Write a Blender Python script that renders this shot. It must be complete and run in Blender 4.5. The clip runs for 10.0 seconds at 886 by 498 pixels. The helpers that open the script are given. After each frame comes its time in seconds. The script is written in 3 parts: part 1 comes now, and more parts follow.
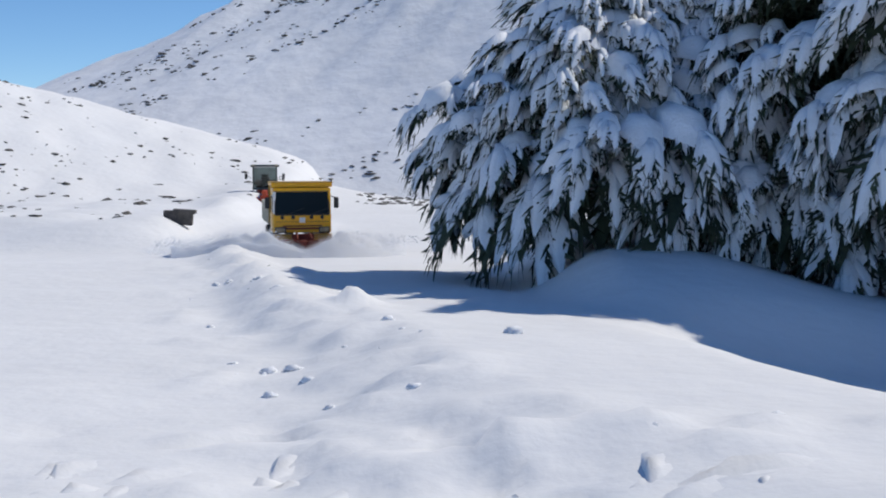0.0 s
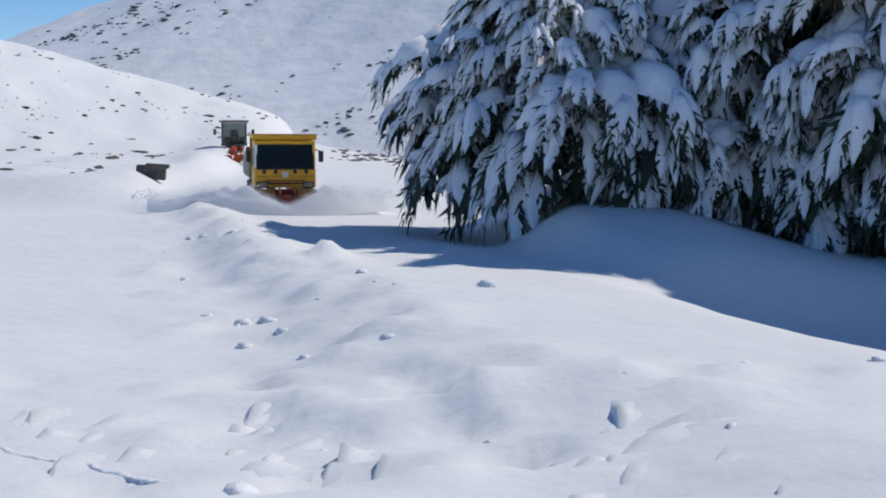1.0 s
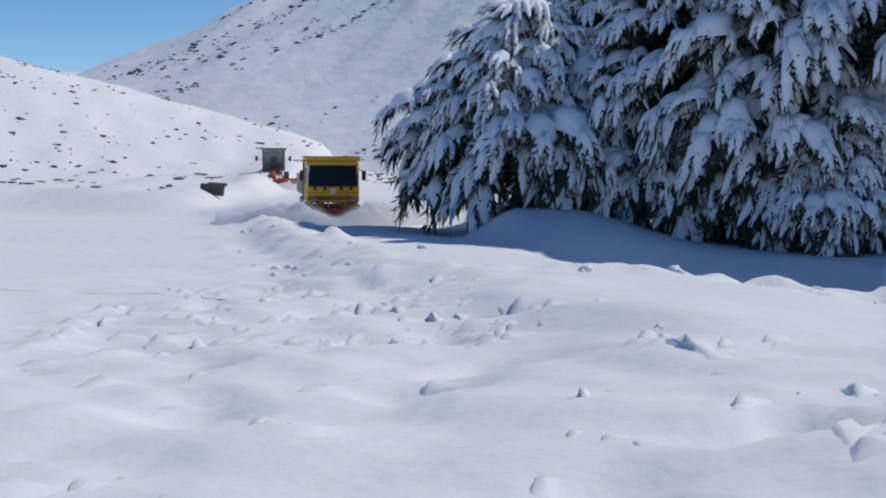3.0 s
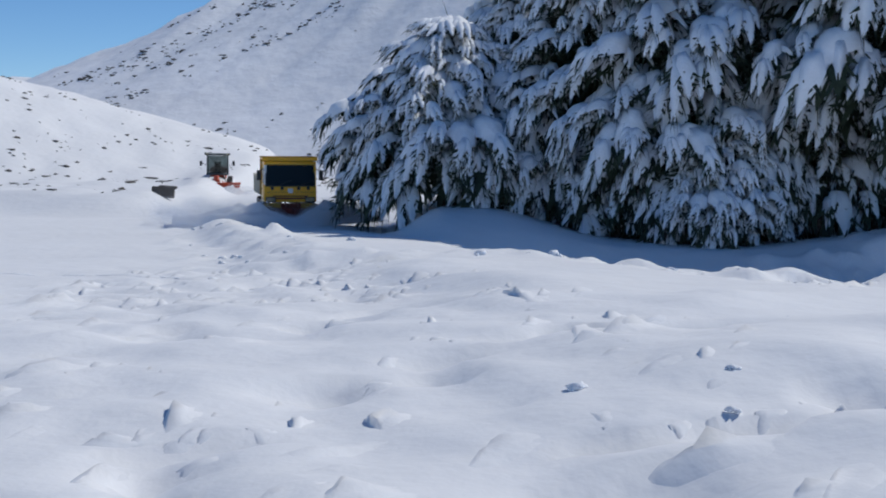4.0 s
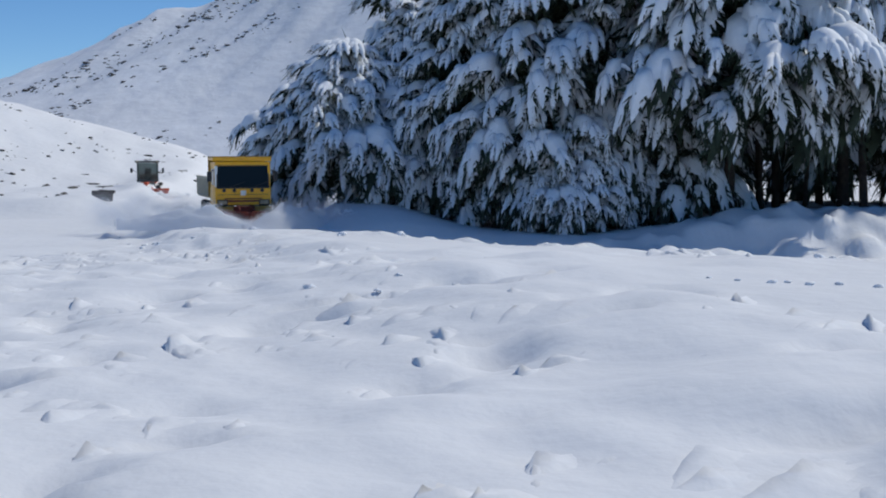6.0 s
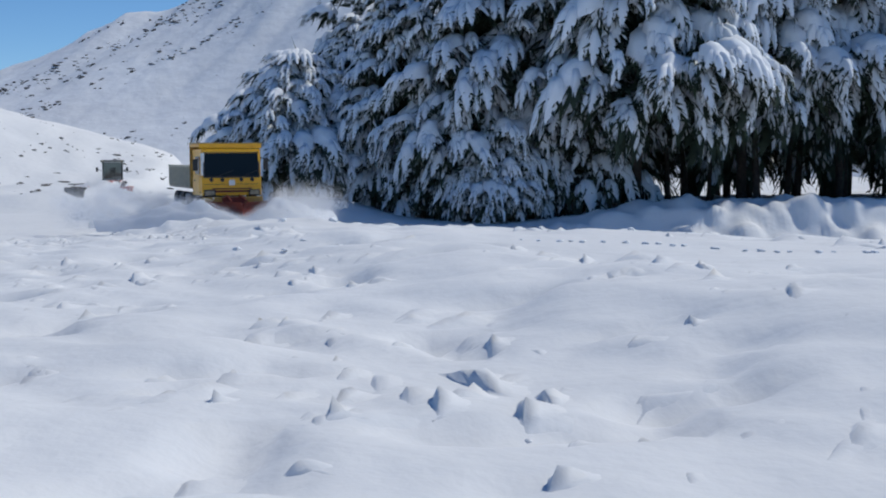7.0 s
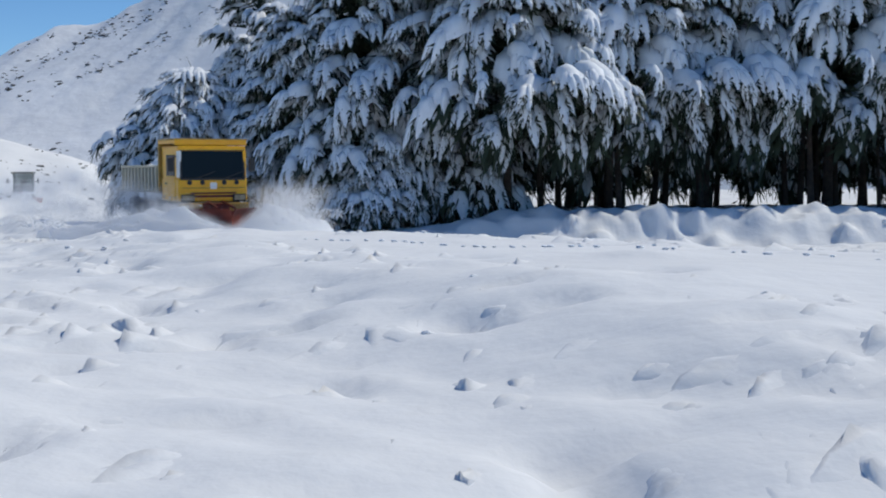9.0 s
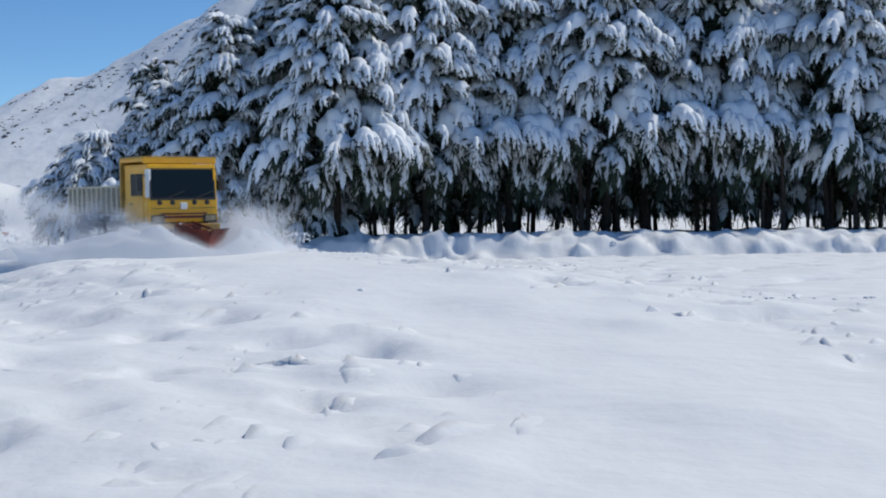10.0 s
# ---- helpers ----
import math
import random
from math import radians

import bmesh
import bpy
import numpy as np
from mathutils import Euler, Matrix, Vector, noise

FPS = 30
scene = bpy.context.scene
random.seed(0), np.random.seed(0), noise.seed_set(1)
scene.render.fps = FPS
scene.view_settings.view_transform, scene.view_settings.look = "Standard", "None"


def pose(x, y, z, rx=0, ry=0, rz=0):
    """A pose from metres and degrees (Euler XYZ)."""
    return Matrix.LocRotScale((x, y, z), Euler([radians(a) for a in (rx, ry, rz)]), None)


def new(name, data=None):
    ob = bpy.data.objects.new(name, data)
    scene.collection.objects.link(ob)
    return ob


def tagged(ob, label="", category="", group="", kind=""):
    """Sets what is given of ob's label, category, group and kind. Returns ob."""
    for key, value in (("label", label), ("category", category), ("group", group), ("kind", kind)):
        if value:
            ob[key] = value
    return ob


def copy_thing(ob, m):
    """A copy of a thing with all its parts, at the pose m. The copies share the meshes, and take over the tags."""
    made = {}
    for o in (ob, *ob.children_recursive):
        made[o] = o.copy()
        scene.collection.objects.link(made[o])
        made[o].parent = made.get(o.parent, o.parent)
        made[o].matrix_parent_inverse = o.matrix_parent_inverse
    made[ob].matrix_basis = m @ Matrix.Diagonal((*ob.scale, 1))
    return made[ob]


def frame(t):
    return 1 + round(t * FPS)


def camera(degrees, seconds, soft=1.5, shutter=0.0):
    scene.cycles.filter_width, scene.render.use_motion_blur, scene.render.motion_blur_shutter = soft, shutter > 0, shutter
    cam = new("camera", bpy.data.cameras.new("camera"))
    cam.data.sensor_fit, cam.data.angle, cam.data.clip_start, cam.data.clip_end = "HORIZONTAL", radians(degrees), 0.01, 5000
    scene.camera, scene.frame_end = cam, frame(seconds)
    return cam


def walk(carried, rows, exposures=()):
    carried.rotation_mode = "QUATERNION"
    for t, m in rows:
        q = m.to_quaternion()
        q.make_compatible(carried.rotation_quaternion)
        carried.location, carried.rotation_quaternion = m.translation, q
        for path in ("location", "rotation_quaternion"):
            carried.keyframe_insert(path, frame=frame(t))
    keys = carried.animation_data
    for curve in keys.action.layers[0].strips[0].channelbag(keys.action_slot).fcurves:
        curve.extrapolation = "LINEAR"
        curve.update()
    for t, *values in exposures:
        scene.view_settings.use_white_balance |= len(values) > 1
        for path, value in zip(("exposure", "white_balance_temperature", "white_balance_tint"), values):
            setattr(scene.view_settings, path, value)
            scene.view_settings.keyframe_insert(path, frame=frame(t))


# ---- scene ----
# ================= camera =================
cam = camera(39.22, 10.0, soft=2.0)
# seconds, eye x, y, z, yaw, pitch, roll
ROWS = [
    (0.0, -0.00, -0.00, 2.33, 0.74, -4.07, 0.18),
    (0.5, -0.11, -0.12, 2.32, 0.06, -5.30, -0.07),
    (1.0, 0.00, -0.10, 2.26, -0.43, -6.00, -0.29),
    (1.5, 0.88, -2.82, 2.26, 0.83, -5.75, -0.38),
    (2.0, 1.82, -7.40, 2.28, 1.76, -5.22, -0.13),
    (3.5, 2.95, -16.33, 2.34, 1.79, -4.70, -0.55),
    (4.0, 3.51, -18.97, 2.35, -0.42, -4.54, -0.41),
    (4.5, 3.81, -21.21, 2.35, -2.76, -4.37, -0.17),
    (5.0, 4.03, -24.16, 2.35, -2.95, -4.28, -0.09),
    (6.5, 6.90, -30.15, 2.27, -2.60, -4.34, 0.34),
    (7.0, 7.33, -34.73, 2.25, -4.05, -4.36, 0.33),
    (7.5, 8.06, -37.53, 2.19, -6.88, -4.29, 0.15),
    (8.0, 8.80, -37.74, 2.19, -7.17, -4.24, 0.02),
    (8.5, 9.28, -37.88, 2.22, -7.20, -4.13, 0.03),
    (9.0, 10.65, -40.00, 2.27, -6.44, -3.82, 0.15),
    (9.5, 15.35, -49.36, 2.38, -5.90, -3.12, 0.34),
    (10.0, 22.22, -62.96, 2.49, -5.02, -2.33, 0.74),
]
walk(cam, [(t, pose(x, y, z, 90 + pitch, roll, yaw)) for t, x, y, z, yaw, pitch, roll in ROWS],
     exposures=[(0.0, 0.04, 6600, 8), (1.0, -0.06, 6450, 8), (2.0, -0.14, 6400, 8), (5.0, -0.24, 6200, 7), (7.0, -0.23, 6250, 6), (8.5, -0.15, 6400, 5), (10.0, -0.04, 6450, 5)])

# ================= light =================
SUN_UP, SUN_AZ = radians(48.5), radians(64)      # height; turn from straight ahead towards the right
to_sun = Vector((math.sin(SUN_AZ) * math.cos(SUN_UP), math.cos(SUN_AZ) * math.cos(SUN_UP), math.sin(SUN_UP)))
world = bpy.data.worlds.new("world")
scene.world = world
world.use_nodes = True
wn = world.node_tree.nodes
sky = wn.new("ShaderNodeTexSky")
sky.sky_type, sky.sun_disc = "NISHITA", False
sky.sun_elevation, sky.sun_rotation = SUN_UP, SUN_AZ
sky.altitude, sky.air_density, sky.dust_density, sky.ozone_density = 2500, 0.85, 0.0, 5.0
deep = wn.new("ShaderNodeHueSaturation")      # thin mountain air: a deeper blue
deep.inputs["Saturation"].default_value = 1.1
world.node_tree.links.new(sky.outputs[0], deep.inputs["Color"]), world.node_tree.links.new(deep.outputs[0], wn["Background"].inputs[0])
wn["Background"].inputs[1].default_value = 0.125
sun = new("sun", bpy.data.lights.new("sun", "SUN"))
sun.data.energy, sun.data.angle, sun.data.color = 3.1, radians(0.6), (1.0, 0.93, 0.83)
sun.matrix_world = Matrix.Translation((60, 90, 70)) @ to_sun.to_track_quat("Z", "Y").to_matrix().to_4x4()


# ================= materials =================
def material(name, colour, rough=0.6, metal=0.0, spread=0.15, scale=6.0, bump=0.0, bump_scale=20.0, second=None, spec=0.5):
    """A surface whose colour wanders at two scales, with a fine relief."""
    m = bpy.data.materials.new(name)
    m.use_nodes = True
    n, l = m.node_tree.nodes, m.node_tree.links
    b = n["Principled BSDF"]
    b.inputs["Roughness"].default_value, b.inputs["Metallic"].default_value = rough, metal
    b.inputs["Specular IOR Level"].default_value = spec
    co = n.new("ShaderNodeTexCoord")
    a, c = n.new("ShaderNodeTexNoise"), n.new("ShaderNodeTexNoise")
    a.inputs["Scale"].default_value, c.inputs["Scale"].default_value = scale, scale * 7.3
    a.inputs["Detail"].default_value, c.inputs["Detail"].default_value = 4, 3
    l.new(co.outputs["Object"], a.inputs["Vector"]), l.new(co.outputs["Object"], c.inputs["Vector"])
    add = n.new("ShaderNodeMath")
    add.operation = "MULTIPLY_ADD"
    add.inputs[1].default_value = 0.45
    l.new(c.outputs[0], add.inputs[0]), l.new(a.outputs[0], add.inputs[2])
    ramp = n.new("ShaderNodeValToRGB")
    dark = [v * (1 - spread) for v in colour] if second is None else second
    light = [min(1, v * (1 + spread)) for v in colour] if second is None else colour
    ramp.color_ramp.elements[0].position, ramp.color_ramp.elements[1].position = 0.5, 0.95
    ramp.color_ramp.elements[0].color, ramp.color_ramp.elements[1].color = (*dark, 1), (*light, 1)
    l.new(add.outputs[0], ramp.inputs[0]), l.new(ramp.outputs[0], b.inputs["Base Color"])
    if bump:
        d, bp = n.new("ShaderNodeTexNoise"), n.new("ShaderNodeBump")
        d.inputs["Scale"].default_value, d.inputs["Detail"].default_value = bump_scale, 5
        bp.inputs["Strength"].default_value, bp.inputs["Distance"].default_value = bump, 0.6 / bump_scale
        l.new(co.outputs["Object"], d.inputs["Vector"]), l.new(d.outputs[0], bp.inputs["Height"]), l.new(bp.outputs[0], b.inputs["Normal"])
    return m


SNOW = (0.81, 0.82, 0.84)
snow_ground = material("snow_ground", SNOW, 0.75, spread=0.03, scale=0.15, bump=0.14, bump_scale=1.3, spec=0.2)
snow_hill = material("snow_hill", (0.80, 0.82, 0.86), 0.8, spread=0.06, scale=0.1, bump=0.2, bump_scale=0.3, spec=0.15)
snow_lump = material("snow_lump", (0.84, 0.86, 0.9), 0.75, spread=0.04, scale=2, bump=0.4, bump_scale=9, spec=0.2)
snow_bough = material("snow_on_boughs", (0.83, 0.86, 0.91), 0.75, spread=0.05, scale=3, bump=0.5, bump_scale=14, spec=0.2)
needle = material("needles", (0.055, 0.075, 0.045), 0.7, scale=0.9, second=(0.016, 0.024, 0.018), spec=0.25)
bark = material("bark", (0.085, 0.062, 0.048), 0.9, scale=5, second=(0.035, 0.027, 0.024), bump=0.8, bump_scale=18, spec=0.2)
yellow = material("yellow_paint", (0.93, 0.49, 0.01), 0.35, scale=2.5, second=(0.78, 0.37, 0.012), bump=0.05, bump_scale=30)
yellow_dull = material("worn_yellow_paint", (0.55, 0.32, 0.05), 0.6, scale=3, second=(0.30, 0.19, 0.06), bump=0.15)
red = material("red_paint", (0.22, 0.035, 0.018), 0.6, scale=4, second=(0.09, 0.02, 0.016), bump=0.1)
orange = material("orange_paint", (0.60, 0.085, 0.025), 0.5, scale=3, second=(0.36, 0.06, 0.03))
black = material("black_plastic", (0.02, 0.02, 0.022), 0.5, scale=6)
rubber = material("tyre_rubber", (0.025, 0.025, 0.026), 0.85, scale=8, bump=0.3)
steel = material("dull_steel", (0.25, 0.25, 0.26), 0.5, 0.8, scale=5)
drab = material("drab_body_paint", (0.30, 0.27, 0.20), 0.6, scale=3, second=(0.18, 0.16, 0.12))
pale = material("pale_ribs", (0.55, 0.50, 0.38), 0.6, scale=4)
white = material("white_badge", (0.8, 0.8, 0.78), 0.4, scale=4, spread=0.05)
lens = material("lamp_lens", (0.42, 0.36, 0.24), 0.2, scale=6, second=(0.25, 0.2, 0.13))
stone = material("dark_stone", (0.13, 0.115, 0.105), 0.9, scale=3, second=(0.06, 0.055, 0.05), bump=0.6, bump_scale=8)
scrub = material("scrub", (0.15, 0.14, 0.125), 0.9, scale=0.5, second=(0.07, 0.066, 0.062), spec=0.1)
glass = bpy.data.materials.new("dark_glass")
glass.use_nodes = True
gb = glass.node_tree.nodes["Principled BSDF"]
gb.inputs["Base Color"].default_value, gb.inputs["Roughness"].default_value = (0.012, 0.02, 0.026, 1), 0.08
gb.inputs["IOR"].default_value, gb.inputs["Specular IOR Level"].default_value = 1.45, 0.12


cab_glass = glass.copy()
cab_glass.name = "grey_cab_glass"
cg = cab_glass.node_tree.nodes["Principled BSDF"]
cg.inputs["Base Color"].default_value, cg.inputs["Transmission Weight"].default_value = (0.32, 0.37, 0.37, 1), 1.0
cab_grey = material("grey_green_cab_paint", (0.07, 0.085, 0.08), 0.5, scale=3, spread=0.2)


# ================= helpers =================
def link(name, data, mat, parent=None, label=""):
    ob = new(name, data)
    if mat and not data.materials:
        data.materials.append(mat)
    ob.parent = parent
    if label:
        tagged(ob, label)
    return ob


def part(name, bm, mat, parent=None, label="", smooth=False):
    me = bpy.data.meshes.new(name)
    bm.to_mesh(me)
    bm.free()
    if smooth:
        me.shade_smooth()
    return link(name, me, mat, parent, label)


def mesh_of(name, verts, faces, smooth=False):
    me = bpy.data.meshes.new(name)
    me.from_pydata(np.asarray(verts).tolist(), [], faces.tolist() if isinstance(faces, np.ndarray) else faces)
    if smooth:
        me.shade_smooth()
    return me


def empty(name, m, label, category, group=""):
    ob = new(name)
    ob.matrix_world = m
    return tagged(ob, label, category, group)


def box(bm, x0, x1, y0, y1, z0, z1, bevel=0.02, m=None):
    made = bmesh.ops.create_cube(bm, size=1)["verts"]
    t = Matrix.Translation(((x0 + x1) / 2, (y0 + y1) / 2, (z0 + z1) / 2)) @ Matrix.Diagonal((x1 - x0, y1 - y0, z1 - z0, 1))
    bmesh.ops.transform(bm, matrix=(m or Matrix()) @ t, verts=made)
    if bevel:
        edges = list({e for v in made for e in v.link_edges})
        bmesh.ops.bevel(bm, geom=edges, offset=bevel, segments=2, affect="EDGES", profile=0.6)


def rod(bm, a, b, r0, r1=None, sides=10):
    a, b = Vector(a), Vector(b)
    made = bmesh.ops.create_cone(bm, cap_ends=True, segments=sides, radius1=r0, radius2=r0 if r1 is None else r1, depth=(b - a).length)["verts"]
    bmesh.ops.transform(bm, matrix=Matrix.Translation((a + b) / 2) @ (b - a).to_track_quat("Z", "Y").to_matrix().to_4x4(), verts=made)


def boxes(*rows, bevel=0.02):
    bm = bmesh.new()
    for r in rows:
        box(bm, *r, bevel=bevel)
    return bm


def step(a, b, v):
    u = np.clip((v - a) / (b - a), 0, 1)
    return u * u * (3 - 2 * u)


def wave(x, y, seed, size):
    """Smooth noise, vectorised: a few turned sines."""
    rng = np.random.RandomState(seed)
    out = np.zeros_like(x, dtype=float)
    for k in range(7):
        a, f, p = rng.uniform(0, 6.28), rng.uniform(0.5, 1.6) / size * 6.28, rng.uniform(0, 6.28)
        b, q = rng.uniform(0, 6.28), rng.uniform(0, 6.28)
        out += np.sin((x * np.cos(a) + y * np.sin(a)) * f + p + 1.3 * np.sin((x * np.cos(b) + y * np.sin(b)) * f * 0.6 + q))
    return out / 7


# ================= the lie of the land =================
ROUTE_Y = [-45, -22.8, -8.11, 2.29, 7.33, 10.86, 11.93, 15.18, 22.05, 31.32, 35.22, 38.1, 40.52, 46.6, 54, 70, 90, 140]
ROUTE_X = [26.42, 17.47, 11.55, 7.69, 5.85, 4.61, 3.54, 2.46, 1.02, -1.61, -2.41, -3.05, -3.68, -5.4, -6.47, -9.5, -14.31, -20.31]
ROUTE_Z = [0.89, 0.89, 0.49, 0.16, -0.07, -0.16, -0.2, -0.29, -0.57, -0.92, -1, -1.02, -1.18, -1.38, -1.57, -1.4, -1.29, -1.29]


def route_x(y):
    return np.interp(y, ROUTE_Y, ROUTE_X)


def land(x, y):
    x, y = np.asarray(x, dtype=float), np.asarray(y, dtype=float)
    z = np.interp(y, [-70, -40, -26, 0, 8, 14, 20, 33, 45, 54, 70, 100, 400], [0.55, 0.5, 0.4, -0.25, -0.55, -0.85, -1.15, -1.25, -1.35, -1.75, -1.95, -1.6, -1])
    right = np.interp(y, [-70, -50, -26, 0, 14, 22, 30], [0.5, 0.35, -0.15, -0.85, -1.4, -1.55, -1.4])
    z += (np.minimum(z, right) - z) * step(4, 20, x)
    # road hollow in front of the trees
    near = 13.5 + 0.06 * (x - 10) + 0.5 * wave(x, y, 5, 14)
    hollow = step(near - 1.2, near + 1.6, y) * (1 - step(23.5, 27, y)) * step(1, 8, x)
    z = z - 0.65 * hollow
    # low berm on the near side of the road
    z += 0.28 * np.exp(-((y - near + 1.4) / 1.1) ** 2) * step(-3, 4, x) * (1 - 0.75 * step(14, 26, x)) * (1 + 0.7 * wave(x, y, 9, 3.0))
    # bank under the trees on the far side
    bank = 24.6 - 0.03 * (x - 30) + 0.35 * wave(x, y, 3, 6)
    tall = step(14, 24, x)
    z += tall * 1.5 * step(bank - 2.0, bank + 0.8, y) * (1 - 0.5 * step(bank + 1, bank + 6, y)) * (1 + 0.3 * wave(x, y, 4, 2.4))
    z += (1 - tall) * step(1.2, 4.0, x) * (1 - 0.85 * step(5.5, 11, x)) * 1.25 * step(21, 32, y) * (1 - step(60, 90, y))
    # ploughed way
    off = np.abs(x - route_x(y))
    rz = np.interp(y, ROUTE_Y, ROUTE_Z)
    wider = 1 - step(-8, 8, y)
    mix = (1 - step(1.5 + 2.5 * wider, 5.0 + 4.5 * wider, off)) * step(-52, -30, y)
    z = z * (1 - mix) + (rz - 0.05) * mix
    # ridge of ploughed snow along the way's sunny side
    aside = route_x(y) - x
    z += 0.34 * np.exp(-((aside - 3.3) / 0.9) ** 2) * step(20, 30, y) * (1 - step(74, 88, y)) * (1 + 0.8 * wave(x, y, 17, 1.8))
    # embankment and hill on the sunny side
    foot = 60 + 1.6 * wave(x, y, 21, 18)
    z += 1.35 * step(foot - 4, foot + 3, y) * (1 - step(-15, -12.2, x)) * (1 + 0.25 * wave(x, y, 22, 7))
    ridge = np.interp(x, [-160, -75, -48, -41, -25, -14, -7, -2, 4], [19, 14.5, 11.2, 9.6, 5.3, 2.2, 0.9, 0.2, 0])
    start = np.interp(x, [-45, -19], [66, 93])
    z += ridge * step(start, start + np.interp(x, [-45, -19], [50, 28]), y) * (1 - 0.5 * step(122, 170, y)) * (1 + 0.07 * wave(x, y, 31, 25))
    # soft drifts and small ripples, stronger on the near slope
    slope = step(-9, 0, x) * (1 - step(14, 20, y)) * step(1.5, 4.0, off)
    z += 0.10 * wave(x, y, 11, 9) + slope * (0.075 * wave(x, y, 12, 3.4) + 0.08 * wave(x + 0.6 * y, y, 13, 1.7) + 0.045 * wave(x + 0.5 * y, y, 15, 1.6))
    z -= slope * 0.55 * np.clip(wave(x + 0.3 * y, 1.2 * y - 0.3 * x, 14, 2.6) - 0.2, 0, 1)
    return z


def sheet(name, xs, ys, f, mat):
    gx, gy = np.meshgrid(xs, ys)
    v = np.stack([gx, gy, f(gx, gy)], -1).reshape(-1, 3)
    nx, ny = len(xs), len(ys)
    i = (np.arange(ny - 1)[:, None] * nx + np.arange(nx - 1)[None, :]).ravel()
    me = mesh_of(name, v, np.stack([i, i + 1, i + nx + 1, i + nx], -1), True)
    return link(name, me, mat)


def steps(*rows):
    out = [rows[0][0]]
    for a, b, d in rows:
        out += list(np.linspace(a, b, max(2, int(abs(b - a) / d) + 1))[1:])
    return np.array(out)


def mounds():
    """Wind-packed lumps: place, height, radius. Each is steep on the lee side and trails off towards the sun."""
    rng = np.random.RandomState(303)
    rows = []
    for _ in range(160):      # soft humps among them
        rows.append((rng.uniform(-2, 34), rng.uniform(-60, 12), rng.uniform(0.05, 0.12), rng.uniform(0.7, 1.5)))
    for _ in range(90):      # crest of the berm by the road
        x = rng.uniform(-3, 26)
        rows.append((x, 12.2 + 0.06 * (x - 10) + rng.normal(0, 0.45), rng.uniform(0.04, 0.15), rng.uniform(0.25, 0.5)))
    for _ in range(130):      # ploughed heaps on the bank under the trees
        x = rng.uniform(15, 74)
        rows.append((x, 23.9 - 0.03 * (x - 30) + rng.uniform(-1.1, 0.9), rng.uniform(0.12, 0.42), rng.uniform(0.3, 0.75)))
    for _ in range(260):      # thrown aside by the plough
        y = rng.uniform(12, 56)
        rows.append((float(route_x(y)) - 2.0 - 4.2 * rng.uniform() ** 1.5, y, 0.04 + 0.1 * rng.uniform() ** 2, rng.uniform(0.25, 0.5)))
    return rows


def lumpy(gx, gy):
    z = land(gx, gy)
    xs, ys = gx[0], gy[:, 0]
    for x, y, h, r in mounds():
        i0, i1 = np.searchsorted(xs, (x - 3 * r, x + 4 * r))
        j0, j1 = np.searchsorted(ys, (y - 3 * r, y + 3 * r))
        dx, dy = gx[j0:j1, i0:i1] - x, gy[j0:j1, i0:i1] - y
        u, v = 0.87 * dx + 0.5 * dy, -0.5 * dx + 0.87 * dy
        z[j0:j1, i0:i1] += h * np.exp(-(u / np.where(u < 0, 0.5 * r, 1.5 * r)) ** 2 - (v / r) ** 2)
    return z


ground = sheet("ground", steps((-600, -120, 60), (-120, -40, 4), (-40, -10, 0.8), (-10, -4, 0.3), (-4, 34, 0.23), (34, 74, 0.35), (74, 140, 6), (140, 600, 60)),
               steps((-260, -80, 20), (-80, -60, 1), (-60, 13, 0.23), (13, 30, 0.25), (30, 64, 0.6), (64, 130, 1.6), (130, 200, 8), (200, 700, 100)), lumpy, snow_ground)
tagged(ground, "smooth deep snow over a gently sloping field", "ground", kind="structure")


def wind_lumps():
    """Small hard lumps and scoops on the near slope, drawn out by the wind, steep on the side away from the sun."""
    rng = np.random.RandomState(303)
    n, m = 6500, 9
    x, y = rng.uniform(-5, 34, n), rng.uniform(-60, 12.5, n)
    x[:700], y[:700] = rng.uniform(-2, 11, 700), rng.uniform(2, 12.5, 700)
    keep = (np.abs(x - route_x(y)) > 2.4) & (wave(x, y, 305, 7) > rng.uniform(-0.7, 0.15, n))
    x, y = x[keep], y[keep]
    n = len(x)
    r, h = rng.uniform(0.05, 0.12, n), 0.022 + 0.095 * rng.uniform(0, 1, n) ** 2.5
    r *= 0.7 + 5 * h
    long, turn = rng.uniform(1.0, 4.0, n), rng.normal(0.3, 0.35, n)
    g = np.linspace(-1, 1, m)
    u, v = np.meshgrid(g, g)
    dent = 1 + 0.35 * rng.normal(0, 1, (n, m, m)) * (1 - u * u) * (1 - v * v)
    du = np.where(u < 0, 1.1 * u, 4.5 * u)[None] * r[:, None, None]
    dv = (v * 2.0)[None] * (r * long)[:, None, None] + 0.5 * du
    c, t = np.cos(turn)[:, None, None], np.sin(turn)[:, None, None]
    px, py = x[:, None, None] + du * c + dv * t, y[:, None, None] - du * t + dv * c
    fall = np.exp(-np.where(u < 0, 2.6 * u, 2.2 * u) ** 2 - (1.9 * v) ** 2)
    edge = np.maximum(np.abs(u), np.abs(v)) > 0.99
    pz = land(px, py) + h[:, None, None] * fall * dent - np.where(edge, 0.05, 0.012)
    q = (np.arange(m - 1)[:, None] * m + np.arange(m - 1)[None, :]).ravel()
    f = (np.stack([q, q + 1, q + m + 1, q + m], -1)[None] + (np.arange(n) * m * m)[:, None, None]).reshape(-1, 4)
    ob = link("wind_lumps", mesh_of("wind_lumps", np.stack([px, py, pz], -1).reshape(-1, 3), f, True), snow_ground)
    return tagged(ob, "wind-packed lumps and scoops on the white snow slope", "snow lumps", kind="stuff")


